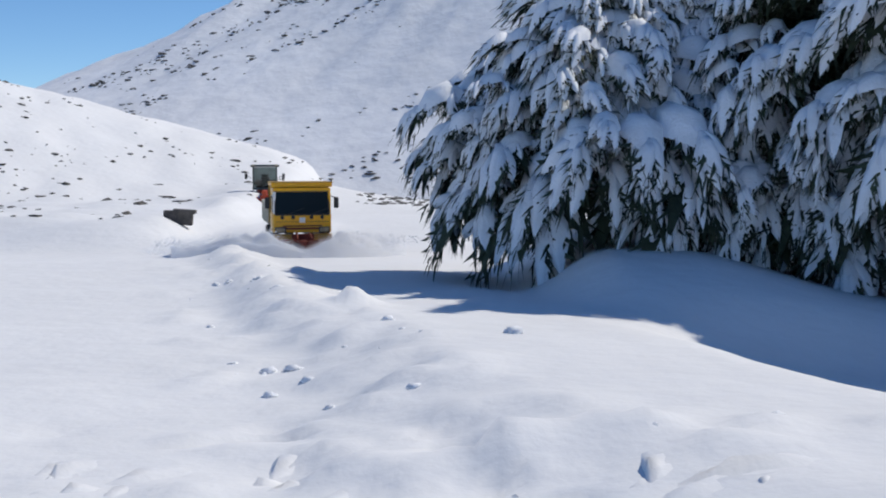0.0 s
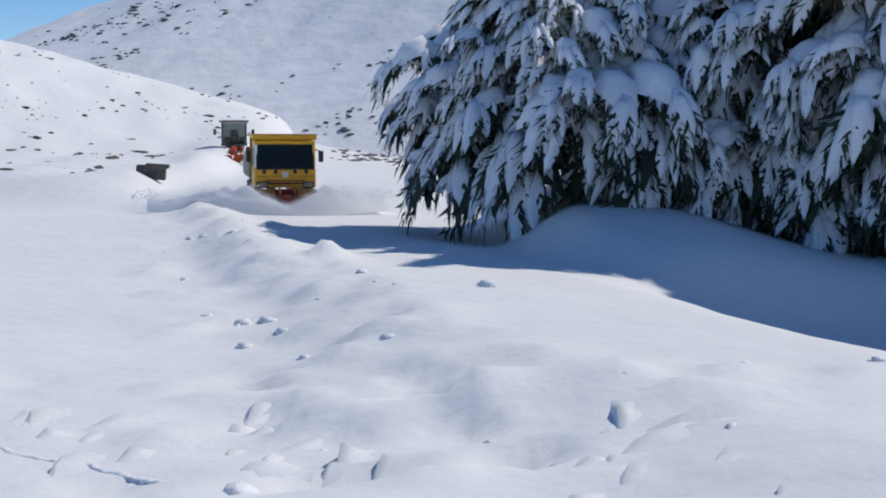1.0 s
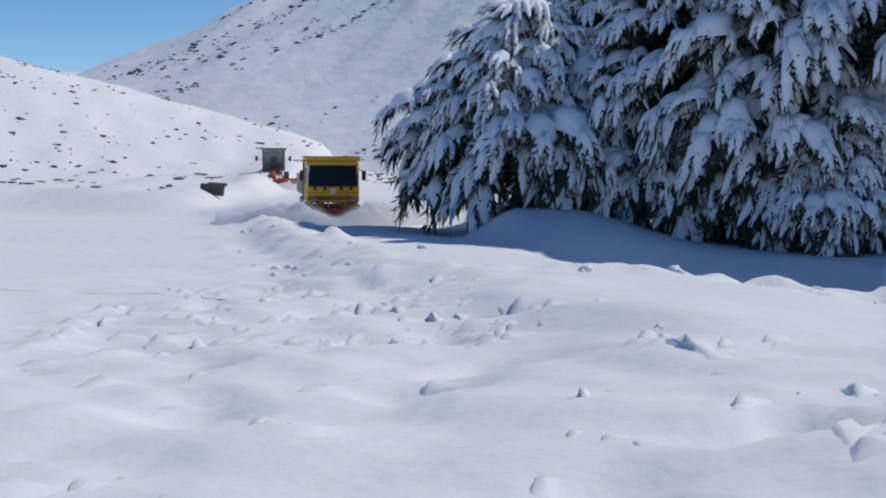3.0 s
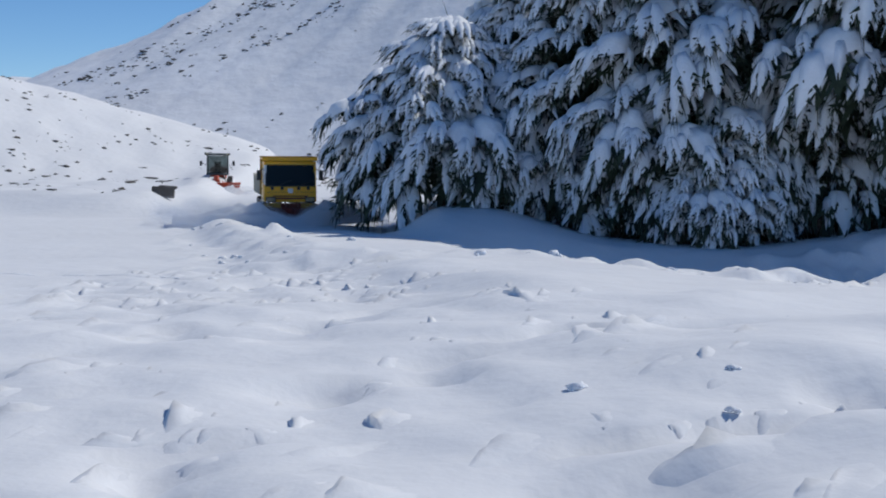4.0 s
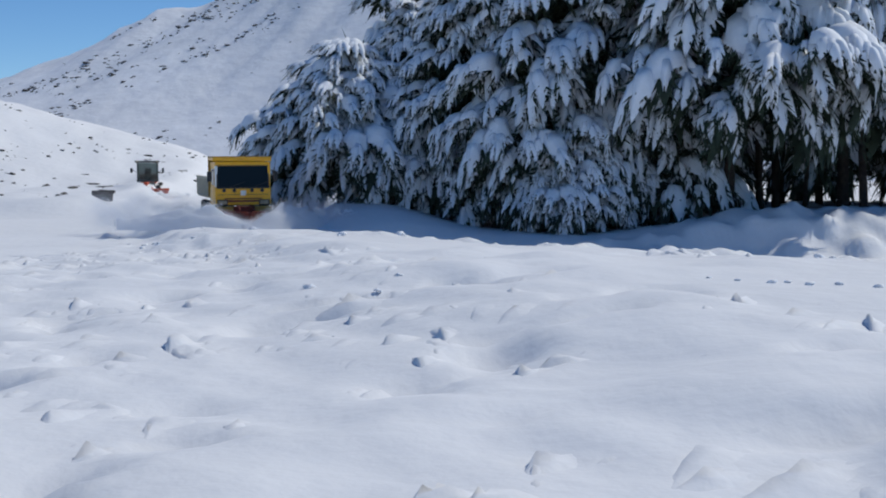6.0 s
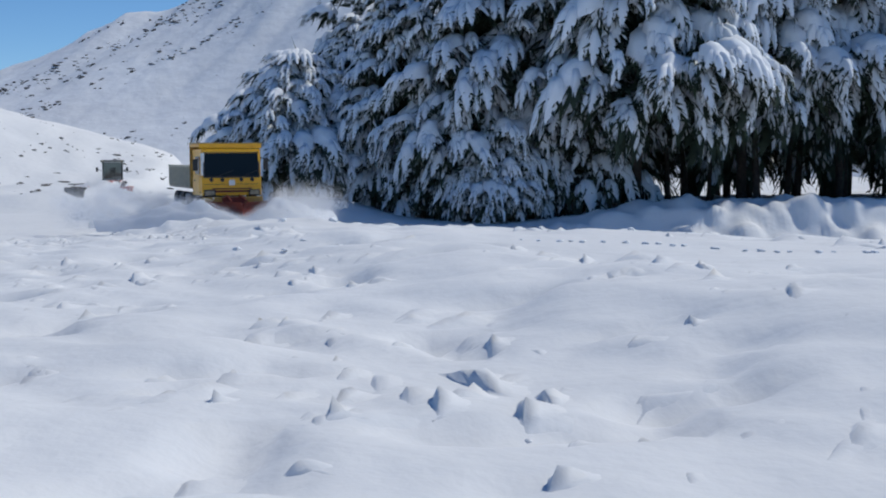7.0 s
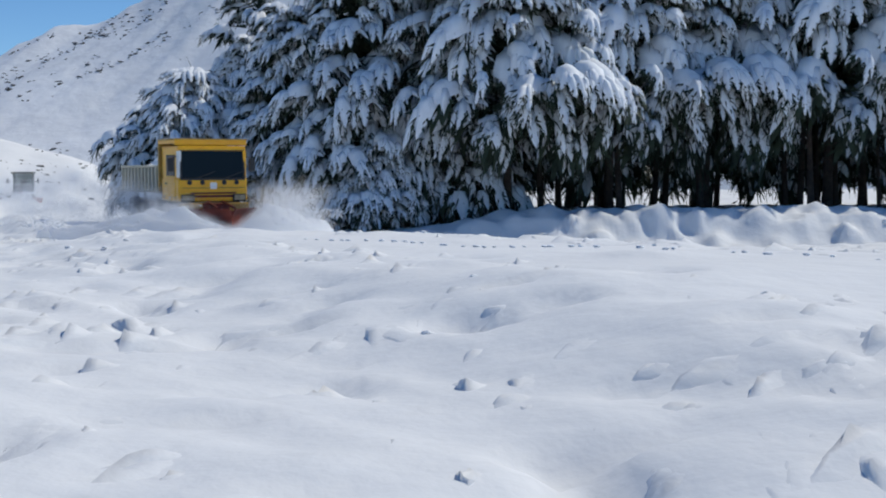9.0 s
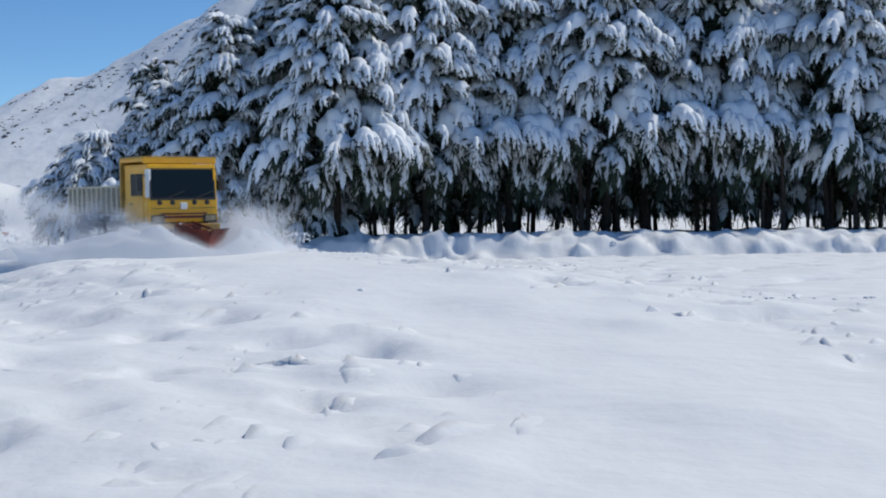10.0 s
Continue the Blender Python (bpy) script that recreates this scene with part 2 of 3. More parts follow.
wind_lumps()


def peak(x, y):
    top = np.interp(x, [-120, -70, -60, -46, -38, -31, -22, -16, 0, 20, 60, 140, 260], [2, 9, 12.5, 18, 21.5, 24.5, 27.5, 30, 39, 51, 78, 118, 125])
    rise = np.clip((y - 110) / 65, 0, 1.5)
    gully = 1 + 0.05 * wave(x * 0.9 - y * 0.55, y * 0.12, 41, 13) + 0.02 * wave(x * 0.9 - y * 0.55, y * 0.2, 42, 5)
    return -3 + (top + 3) * np.where(rise < 1, rise, 1 - 0.6 * (rise - 1)) * gully


mountain = sheet("mountain", steps((-120, -60, 3), (-60, 40, 1), (40, 260, 6)), steps((106, 180, 1.3), (180, 205, 4)), peak, snow_hill)
tagged(mountain, "steep snow-covered mountainside with furrows and dark scrub", "mountain", kind="structure")


def far_peak(x, y):
    top = np.interp(x, [-400, -180, -130, -100, -60, 100], [14, 26, 30, 24, 10, 4]) + 2 * wave(x, y, 51, 40)
    r = np.clip((y - 330) / 60, 0, 2)
    return -4 + top * np.where(r < 1, r, 2 - r)


far = sheet("far_ridge", steps((-400, 100, 8)), steps((330, 450, 10)), far_peak, snow_hill)
tagged(far, "distant snowy ridge under the sky", "mountain", kind="structure")


# ================= conifers =================
def frond(rng, base, way, length, droop, cover, needles, snow):
    """One hanging spray: a dark jagged strip of needles with a finger of snow on it."""
    side = np.array([-way[1], way[0], 0.0])
    s = np.linspace(0, 1, 5)
    line = base + np.outer(s - 0.22 * s * s, way) * length + np.outer(s ** 1.7, [0, 0, -droop * length]) + np.outer(np.sin(s * 3 + rng.uniform(0, 6)) * 0.03, side)
    wide = length * rng.uniform(0.085, 0.16) * (0.55 + 0.9 * np.sin(np.pi * np.clip(s * 0.8 + 0.12, 0, 1))) * np.array([1, 1, 1, 0.85, 0.3])
    nv, nf = needles
    o = len(nv)
    for k in range(5):
        nv += [line[k] - side * wide[k] * 0.8 - [0, 0, 0.05], line[k] + side * wide[k] * 0.8 - [0, 0, 0.05]]
    for k in range(4):
        nf.append((o + 2 * k, o + 2 * k + 1, o + 2 * k + 3, o + 2 * k + 2))
    for k in range(1, 5):
        for sg in (-1, 1, -1 if k % 2 else 1):
            r = rng.uniform(0.6, 1.8)
            a = line[k] + side * sg * wide[k] * 0.5 + way * rng.uniform(-0.12, 0.05)
            tip = a + side * sg * wide[k] * 1.0 * r + way * 0.16 * r * length + np.array([0, 0, -rng.uniform(0.08, 0.42) * length * r])
            o = len(nv)
            nv += [a, a + way * 0.05 - np.array([0, 0, 0.06]), tip]
            nf.append((o, o + 1, o + 2))
    if cover > 0.05:
        sv, sf = snow
        w = wide * (0.36 + 0.68 * cover) * rng.uniform(0.45, 1.5, 5)
        th = w * rng.uniform(0.7, 1.3) + 0.02
        up = np.array([0, 0, 1.0])
        n = 5 if cover > 0.6 else 4
        o = len(sv)
        for k in range(n):
            e = 0.25 if k in (0, n - 1) else 1.0
            p = line[k] + up * 0.01
            sv += [p - side * w[k] * e - up * 0.07, p - side * w[k] * 0.45 * e + up * th[k] * 0.85 * e,
                   p + side * w[k] * 0.45 * e + up * th[k] * 0.85 * e, p + side * w[k] * e - up * 0.07]
        for k in range(n - 1):
            for j in range(3):
                a = o + 4 * k + j
                sf.append((a, a + 1, a + 5, a + 4))


def bough(seed, cover):
    """A drooping bough about one long, along +x: sprays on both sides of a bowed stem."""
    rng = np.random.RandomState(seed)
    needles, snow = ([], []), ([], [])
    for k, s in enumerate(np.linspace(0.1, 0.95, 13)):
        base = np.array([s * 0.82, rng.uniform(-0.03, 0.03), 0.12 * math.sin(s * 2.6) - 0.22 * s * s])
        a = (1 if k % 2 else -1) * radians(rng.uniform(60, 85) * (1 - s) + rng.uniform(12, 30))
        frond(rng, base, np.array([math.cos(a), math.sin(a), 0.0]), rng.uniform(0.24, 0.54), rng.uniform(0.15, 1.15), min(1, max(0, cover + rng.uniform(-0.7, 0.4))), needles, snow)
    for a in (-0.25, 0.2):
        frond(rng, np.array([0.7, 0, -0.02]), np.array([math.cos(a), math.sin(a), 0.0]), rng.uniform(0.45, 0.6), rng.uniform(0.7, 1.2), min(1, cover + 0.2), needles, snow)
    # pad of snow along the stem
    if cover > 0.3:
        sv, sf = snow
        o = len(sv)
        pads = np.linspace(0, 0.95, 6)
        for k, s in enumerate(pads):
            p = np.array([s * 0.85, 0, 0.12 * math.sin(s * 2.6) - 0.22 * s * s + 0.03])
            w, h = [(0.05, 0.03), (0.15, 0.13), (0.25, 0.21), (0.29, 0.23), (0.24, 0.18), (0.07, 0.05)][k]
            w, h = w * rng.uniform(0.8, 1.3) * cover, h * rng.uniform(0.8, 1.3) * cover
            sv += [p + [0, -w, -0.07], p + [0, -w * 0.7, h * 0.7], p + [0, 0, h], p + [0, w * 0.7, h * 0.7], p + [0, w, -0.07]]
        for k in range(5):
            for j in range(4):
                a = o + 5 * k + j
                sf.append((a, a + 1, a + 6, a + 5))
    return tuple((np.array(v), f) for v, f in (needles, snow))


BOUGHS = [bough(100 + k, c) for k, c in enumerate((0.9, 0.8, 0.65, 0.5, 0.35, 0.2))]


def gather(pieces):
    """Joins (vertices, faces) pairs into one mesh's worth."""
    vs, fs, o = [], [], 0
    for v, f in pieces:
        if len(v):
            vs.append(v)
            fs += [tuple(i + o for i in q) for q in f]
            o += len(v)
    return np.concatenate(vs), fs


def conifer(name, seed, height, radius, skirt, count, snowy, group, label, extra=(), full_top=0.72):
    """A snow-laden conifer, 'skirt' the height of its lowest boughs."""
    rng = np.random.RandomState(seed)
    tree = empty(name, Matrix(), label, "tree", group)
    bm = bmesh.new()
    zs = [-0.6, 0.0, 0.5, height * 0.35, height * 0.7, height * 0.97]
    rs = [0.34, 0.28, 0.22, 0.16, 0.09, 0.02]
    xy = [(0, 0)] + [(rng.uniform(-0.08, 0.08), rng.uniform(-0.08, 0.08)) for _ in zs[1:]]
    for k in range(5):
        rod(bm, (*xy[k], zs[k]), (*xy[k + 1], zs[k + 1]), rs[k], rs[k + 1], 9)
    part("trunk", bm, bark, tree, smooth=True)
    dark, light = [], []
    for k in range(count):
        u = ((k + rng.uniform(0, 1)) / count) ** 1.45
        z = skirt + u * (height - skirt)
        lobes = 1 + 0.16 * math.sin(seed + 5 * u * 6.28)
        full = radius * lobes * (max(0.0, 1 - u) ** full_top + 0.05) * (0.72 + 0.28 * min(1, u / 0.12))
        az = rng.uniform(-2.35, 2.35) - math.pi / 2 if rng.uniform() < 0.85 else rng.uniform(0, 6.28)
        size = rng.uniform(0.9, 2.2) * (0.6 + 0.4 * (1 - u)) * min(1.45, radius / 3.6)
        reach = max(0.1, full * (1 - 0.45 * rng.uniform() ** 2) - size * 0.75)
        m = np.array((Matrix.Translation((math.cos(az) * reach, math.sin(az) * reach, z)) @
                      Euler((rng.uniform(-0.3, 0.3), rng.uniform(-0.15, 0.45) - 0.35 * u, az + rng.uniform(-0.5, 0.5))).to_matrix().to_4x4() @ Matrix.Scale(size, 4)))
        pick = int(np.clip(rng.normal(5 - 5 * snowy - 1.5 * u + 4.2 * (1 - u) ** 6, 1.35), 0, 5))
        for (v, f), where in zip(BOUGHS[pick], (dark, light)):
            if len(v):
                where.append((v @ m[:3, :3].T + m[:3, 3], f))
    for at, az, size in extra:
        m = np.array(Matrix.Translation(at) @ Euler((0, 0.1, az)).to_matrix().to_4x4() @ Matrix.Scale(size, 4))
        for (v, f), where in zip(BOUGHS[1], (dark, light)):
            where.append((v @ m[:3, :3].T + m[:3, 3], f))
    # dim inner twigs that close the crown
    for k in range(int(count * 2.2)):
        u = rng.uniform() ** 1.3
        r = radius * (1 - u) ** 0.75 * rng.uniform(0.1, 0.62)
        a = rng.uniform(0, 6.28)
        c = np.array([math.cos(a) * r, math.sin(a) * r, skirt + 0.2 + u * (height - skirt) * 0.95])
        d = rng.normal(0, 0.55, (9, 3))
        v = np.concatenate([[c + p * 0.2, c + p * 0.2 + rng.normal(0, 0.12, 3), c + p * [1.1, 1.1, 0.8] - [0, 0, 0.25]] for p in d])
        dark.append((v, [(3 * i, 3 * i + 1, 3 * i + 2) for i in range(9)]))
    v, f = gather(dark)
    link("crown", mesh_of("crown", v, f), needle, tree, "dark green drooping needle boughs")
    v, f = gather(light)
    load = link("snow_load", mesh_of("snow_load", v, f, True), snow_bough, tree, "white snow hanging on the boughs")
    tagged(load, kind="stuff")
    bm = bmesh.new()
    rod(bm, (0, 0, 0), (0, 0.55, 0.12), 0.06, 0.045, 6)
    rod(bm, (0, 0.55, 0.12), (0, 1.0, 0.05), 0.045, 0.015, 6)
    me = bpy.data.meshes.new("limb")
    bm.to_mesh(me)
    bm.free()
    for k in range(9):
        u = (k + 0.5) / 9 * 0.7
        limb = link("limb", me, bark, tree)
        limb.matrix_basis = Matrix.Translation((0, 0, skirt * 0.8 + u * (height - skirt))) @ Euler((rng.uniform(-0.3, 0.1), 0, rng.uniform(0, 6.28))).to_matrix().to_4x4() @ Matrix.Diagonal((1, radius * (1 - u) * 0.7, 1, 1))
    return tree


ROW = "conifers along the road"
FULL = "dark conifer bowed under thick snow, boughs down to the ground"
BARE = "tall dark conifer, heavy snow on boughs above bare trunk"
PLAIN = "dim conifer standing behind the front row, lightly snowed"


def stand(tree, x, y, turn, size, sink=0.1):
    m = Matrix.Translation((x, y, float(land(x, y)) - sink)) @ pose(0, 0, 0, 0, 0, turn)
    tree.scale = (size, size, size)
    tree.matrix_basis = m @ Matrix.Diagonal((size, size, size, 1))
    return tree


low = stand(conifer("conifer", 1, 7.5, 4.9, 1.7, 300, 0.92, ROW, FULL, (((-3.7, -0.9, 4.0), 3.3, 1.9), ((-3.6, -0.6, 2.5), 3.0, 1.7), ((-3.3, -1.4, 3.4), 3.6, 1.5)), 0.6), 4.25, 36.4, 0, 1.05)
mid = stand(conifer("conifer", 2, 14.0, 4.8, 1.4, 300, 0.92, ROW, FULL, (), 0.64), 9.8, 34.6, 0, 0.9)
high = stand(conifer("conifer", 3, 15.5, 5.6, 4.2, 265, 0.92, ROW, BARE, (), 0.58), 22.5, 31.5, 0, 1.3)
rear = stand(conifer("conifer", 4, 15.0, 5.0, 1.9, 80, 0.2, "conifers behind the front row", PLAIN, (), 0.5), 8.0, 42, 0, 1.0)


def again(tree, x, y, turn, size):
    keep = tree.scale.copy()
    tree.scale = (size, size, size)
    twin = copy_thing(tree, Matrix.Translation((x, y, float(land(x, y)) - 0.1)) @ pose(0, 0, 0, 0, 0, turn))
    tree.scale = keep
    return twin


again(mid, 7.4, 37.2, 40, 0.74)
again(low, 14.6, 29.9, -30, 0.6)
again(mid, 14.2, 33.4, 35, 1.25)
again(mid, 18.6, 35.5, -20, 1.4)
for x, y, turn, size in ((29.5, 35.4, 28, 1.4), (36.5, 38, -25, 1.43), (44.5, 37.4, 12, 1.58), (54, 39, -38, 1.55), (63.5, 37.8, 30, 1.6), (74, 38.5, -10, 1.6)):
    again(high, x, y, turn, size)
for x, y, turn, size in ((14, 43, 20, 1.2), (21, 43, -15, 1.4), (29, 44.5, 35, 1.5), (38, 45, 0, 1.6), (47, 45.5, -30, 1.6), (57, 45, 15, 1.65), (67, 46, -20, 1.65),
                         (33, 53, 10, 1.6), (52, 54, -10, 1.7), (70, 55, 25, 1.7)):
    again(rear, x, y, turn, size)


def slender(seed):
    """A thin bare young tree under the crowns: stem, fork and a few twigs."""
    rng = np.random.RandomState(seed)
    tree = empty("young_tree", Matrix(), "thin bare dark stem standing among the conifer trunks", "tree", "bare stems under the conifers")
    lean = rng.uniform(-0.5, 0.5)
    bm = bmesh.new()
    rod(bm, (0, 0, -0.4), (lean * 0.4, 0, 2.2), 0.2, 0.16, 7), rod(bm, (lean * 0.4, 0, 2.2), (lean, rng.uniform(-0.2, 0.2), 8.5), 0.16, 0.06, 7)
    part("trunk", bm, bark, tree, smooth=True)
    for k in range(4):
        z, a = rng.uniform(1.2, 4.5), rng.uniform(0, 6.28)
        bm = bmesh.new()
        rod(bm, (lean * z / 6.5, 0, z), (lean * z / 6.5 + math.cos(a) * 0.9, math.sin(a) * 0.9, z + rng.uniform(0.3, 0.9)), 0.035, 0.012, 5)
        part("limb", bm, bark, tree)
    return tree


rng = np.random.RandomState(90)
stems = [stand(slender(91), 25.5, 36.5, 0, 1.0), stand(slender(92), 33.2, 38.5, 0, 1.1)]
for k in range(44):
    x, y, size = 21 + 54 * (k + rng.uniform()) / 44, rng.uniform(31.5, 45), rng.uniform(0.7, 1.5)
    keep = stems[k % 2].scale.copy()
    stems[k % 2].scale = (size, size, size)
    copy_thing(stems[k % 2], Matrix.Translation((x, y, float(land(x, y)) - 0.1)) @ pose(0, 0, 0, 0, 0, rng.uniform(0, 360)))
    stems[k % 2].scale = keep


# ================= vehicles =================
def wheel(parent, x, y, r=0.52, w=0.3):
    bm = bmesh.new()
    rod(bm, (x - w / 2, y, r), (x + w / 2, y, r), r, sides=24)
    bmesh.ops.bevel(bm, geom=[e for e in bm.edges if e.calc_length() < 0.2], offset=0.05, segments=2, affect="EDGES")
    tyre = part("tyre", bm, rubber, parent)
    bm = bmesh.new()
    s = 1 if x > 0 else -1
    rod(bm, (x + s * w * 0.3, y, r), (x + s * (w / 2 + 0.02), y, r), r * 0.58, r * 0.5, 18)
    rod(bm, (x + s * w * 0.4, y, r), (x + s * (w / 2 + 0.06), y, r), r * 0.2, r * 0.18, 12)
    part("rim", bm, steel, tyre)
    return tyre


def blade(bm, a, b, z0, z1, lean, curl=0.22, thick=0.05, n=8):
    """A curved mouldboard from a to b, hollow towards the snow."""
    a, b = Vector((*a, 0)), Vector((*b, 0))
    out = Vector((b.y - a.y, -(b.x - a.x), 0)).normalized() * lean
    rows = []
    for k in range(n):
        s = k / (n - 1)
        push = out * (curl * 4 * (s - 0.45) ** 2)
        rows.append([bm.verts.new(p + push + Vector((0, 0, z0 + s * (z1 - z0)))) for p in (a, b)] +
                    [bm.verts.new(p + push - out.normalized() * thick + Vector((0, 0, z0 + s * (z1 - z0)))) for p in (b, a)])
    for k in range(n - 1):
        for j in range(4):
            bm.faces.new((rows[k][j], rows[k][(j + 1) % 4], rows[k + 1][(j + 1) % 4], rows[k + 1][j]))
    bm.faces.new(rows[0][::-1]), bm.faces.new(rows[-1])


def plough_truck():
    t = empty("plough_truck", Matrix(), "yellow tipper truck with a red wedge plough pushing through snow", "truck")
    # cab shell: a bowed front, seen as panels round the windscreen
    cab = part("cab", boxes((-1.2, 1.2, 0.02, 1.85, 0.95, 1.72), (-1.18, 1.18, 0.12, 1.85, 1.7, 2.72), (-1.19, 1.19, 0.10, 1.85, 2.62, 2.80), bevel=0.05), yellow, t)
    bm = bmesh.new()
    lean = Matrix.Translation((0, 0.10, 2.18)) @ Euler((radians(-6), 0, 0)).to_matrix().to_4x4()
    box(bm, -1.07, 1.07, -0.045, 0.02, -0.46, 0.46, 0.03, lean)
    part("windscreen", bm, glass, cab, "dark tinted windscreen")
    bm = bmesh.new()
    for x0, x1, z0, z1 in ((-1.12, 1.12, 0.46, 0.51), (-1.12, 1.12, -0.53, -0.46), (-1.13, -1.07, -0.5, 0.5), (1.07, 1.13, -0.5, 0.5)):
        box(bm, x0, x1, -0.05, 0.02, z0, z1, 0.012, lean)
    part("windscreen_seal", bm, black, cab)
    for x in (-0.55, 0.45):
        bm = bmesh.new()
        rod(bm, (x, 0.0, 1.73), (x + 0.62, 0.035, 1.95), 0.012)
        part("wiper", bm, black, cab)
    for s in (-1, 1):
        part("side_window", boxes((s * 1.185 - 0.012, s * 1.185 + 0.012, 0.45, 1.35, 1.8, 2.5)), glass, cab)
        door = part("door", boxes((s * 1.2 - 0.02, s * 1.2 + 0.02, 0.35, 1.45, 1.0, 1.74)), yellow, cab)
        part("door_handle", boxes((s * 1.225 - 0.015, s * 1.225 + 0.015, 1.2, 1.36, 1.52, 1.57), bevel=0.008), black, door)
        part("corner_post", boxes((s * 1.13 - 0.055, s * 1.13 + 0.055, 0.06, 0.3, 1.74, 2.64), bevel=0.03), white if s < 0 else yellow, cab, "pale corner panel" if s < 0 else "")
        bm = boxes((s * 1.42 - 0.1, s * 1.42 + 0.1, 0.1, 0.2, 1.95, 2.4), bevel=0.04)
        mirror = part("mirror", bm, black, cab, "black wing mirror")
        bm = bmesh.new()
        rod(bm, (s * 1.2, 0.25, 2.45), (s * 1.42, 0.15, 2.38), 0.018)
        part("mirror_arm", bm, black, mirror)
        lamp = part("headlight", boxes((s * 0.9 - 0.19, s * 0.9 + 0.19, -0.075, 0.0, 0.98, 1.15), bevel=0.03), lens, t, "clear headlight")
        part("lamp_bezel", boxes((s * 0.9 - 0.23, s * 0.9 + 0.23, -0.045, 0.01, 0.94, 1.19), bevel=0.02), black, lamp)
        part("step", boxes((s * 1.16 - 0.14, s * 1.16 + 0.14, 0.5, 1.1, 0.5, 0.56)), steel, t)
    # dark roundels and panel lines on the yellow front
    for x in (-0.82, -0.38, 0.38, 0.82):
        bm = bmesh.new()
        rod(bm, (x, 0.03, 1.58), (x, -0.012, 1.58), 0.085, 0.075, 14)
        part("grille_roundel", bm, black, cab)
    part("panel_line", boxes((-1.1, 1.1, 0.0, 0.03, 1.395, 1.41), bevel=0.004), black, cab)
    part("badge", boxes((-0.12, 0.12, -0.025, 0.03, 1.36, 1.58), bevel=0.03), white, cab, "pale badge plate")
    part("grille", boxes((-0.95, 0.95, -0.01, 0.03, 1.08, 1.16), (-0.8, 0.8, -0.01, 0.03, 1.2, 1.25), bevel=0.01), red, cab, "red grille bars")
    part("bumper", boxes((-1.22, 1.22, -0.12, 0.1, 0.62, 0.9), bevel=0.05), yellow_dull, t, "scuffed yellow bumper")
    # tipper body with its headboard canopy over the cab
    body = part("tipper_body", boxes((-1.24, 1.24, 2.05, 6.6, 1.2, 1.32), (-1.24, -1.17, 2.05, 6.6, 1.3, 2.1), (1.17, 1.24, 2.05, 6.6, 1.3, 2.1), (-1.24, 1.24, 6.5, 6.6, 1.3, 2.1)), drab, t, "drab tipper body")
    part("headboard", boxes((-1.26, 1.26, 1.95, 2.06, 1.25, 3.02)), yellow_dull, body)
    part("canopy", boxes((-1.26, 1.26, 0.22, 2.0, 2.88, 3.0), (-1.26, 1.26, 0.2, 0.3, 2.82, 3.02), bevel=0.025), yellow, body, "yellow canopy over the cab roof")
    part("canopy_rim", boxes((-1.285, 1.285, 0.17, 2.0, 3.0, 3.045), bevel=0.012), yellow_dull, body, "dark worn rim")
    for s in (-1, 1):
        for k in range(11):
            part("rib", boxes((s * 1.255 - 0.035, s * 1.255 + 0.035, 2.2 + k * 0.42, 2.32 + k * 0.42, 1.28, 2.08), bevel=0.012), pale, body, "pale upright rib")
        part("top_rail", boxes((s * 1.25 - 0.05, s * 1.25 + 0.05, 2.06, 6.6, 2.08, 2.16)), pale, body)
        part("chassis_rail", boxes((s * 0.42 - 0.05, s * 0.42 + 0.05, 0.2, 6.6, 0.7, 0.95)), black, t)
        part("fuel_tank", boxes((s * 0.98 - 0.2, s * 0.98 + 0.2, 2.5, 3.5, 0.5, 0.98), bevel=0.08), steel, t)
        part("mudguard", boxes((s * 1.05 - 0.17, s * 1.05 + 0.17, 0.3, 1.6, 1.05, 1.12), bevel=0.03), black, t)
        wheel(t, s * 1.02, 0.95), wheel(t, s * 1.02, 4.3), wheel(t, s * 1.02, 5.6)
    bm = bmesh.new()
    rng = np.random.RandomState(8)
    for k in range(26):
        p = (rng.uniform(-0.95, 0.95), rng.uniform(2.5, 6.2), rng.uniform(1.75, 2.15))
        made = bmesh.ops.create_icosphere(bm, subdivisions=1, radius=rng.uniform(0.25, 0.5))["verts"]
        for v in made:
            v.co = Vector(p) + v.co * rng.uniform(0.85, 1.15)
    part("load", bm, snow_lump, body, "heaped snowy load", smooth=True)
    # wedge plough
    for s in (-1, 1):
        bm = bmesh.new()
        blade(bm, (0.0, -1.7), (s * 1.22, -0.4), 0.0, 0.74, s * 1.0, 0.14)
        wing = part("plough_wing", bm, red, t, "dark red plough wing")
        bm = bmesh.new()
        rod(bm, (0.03 * s, -1.74, 0.04), (s * 1.22, -0.43, 0.04), 0.04)
        part("cutting_edge", bm, steel, wing)
        for u in (0.25, 0.5, 0.75):
            bm = bmesh.new()
            x, y = s * 1.22 * u, -1.7 + 1.3 * u
            rod(bm, (x * 0.92, y + 0.1, 0.08), (x * 0.92, y + 0.12, 0.58), 0.03)
            part("stiffener", bm, red, wing)
        bm = bmesh.new()
        rod(bm, (s * 0.4, -0.12, 0.6), (s * 0.55, -1.1, 0.4), 0.06), rod(bm, (s * 0.25, -0.12, 0.95), (s * 0.3, -1.2, 0.75), 0.04)
        part("push_arm", bm, red, t)
    part("plough_frame", boxes((-0.45, 0.45, -0.3, -0.16, 0.45, 0.9), (-0.12, 0.12, -1.6, -0.2, 0.55, 0.68), bevel=0.03), red, t, "dark red mounting frame")
    return t


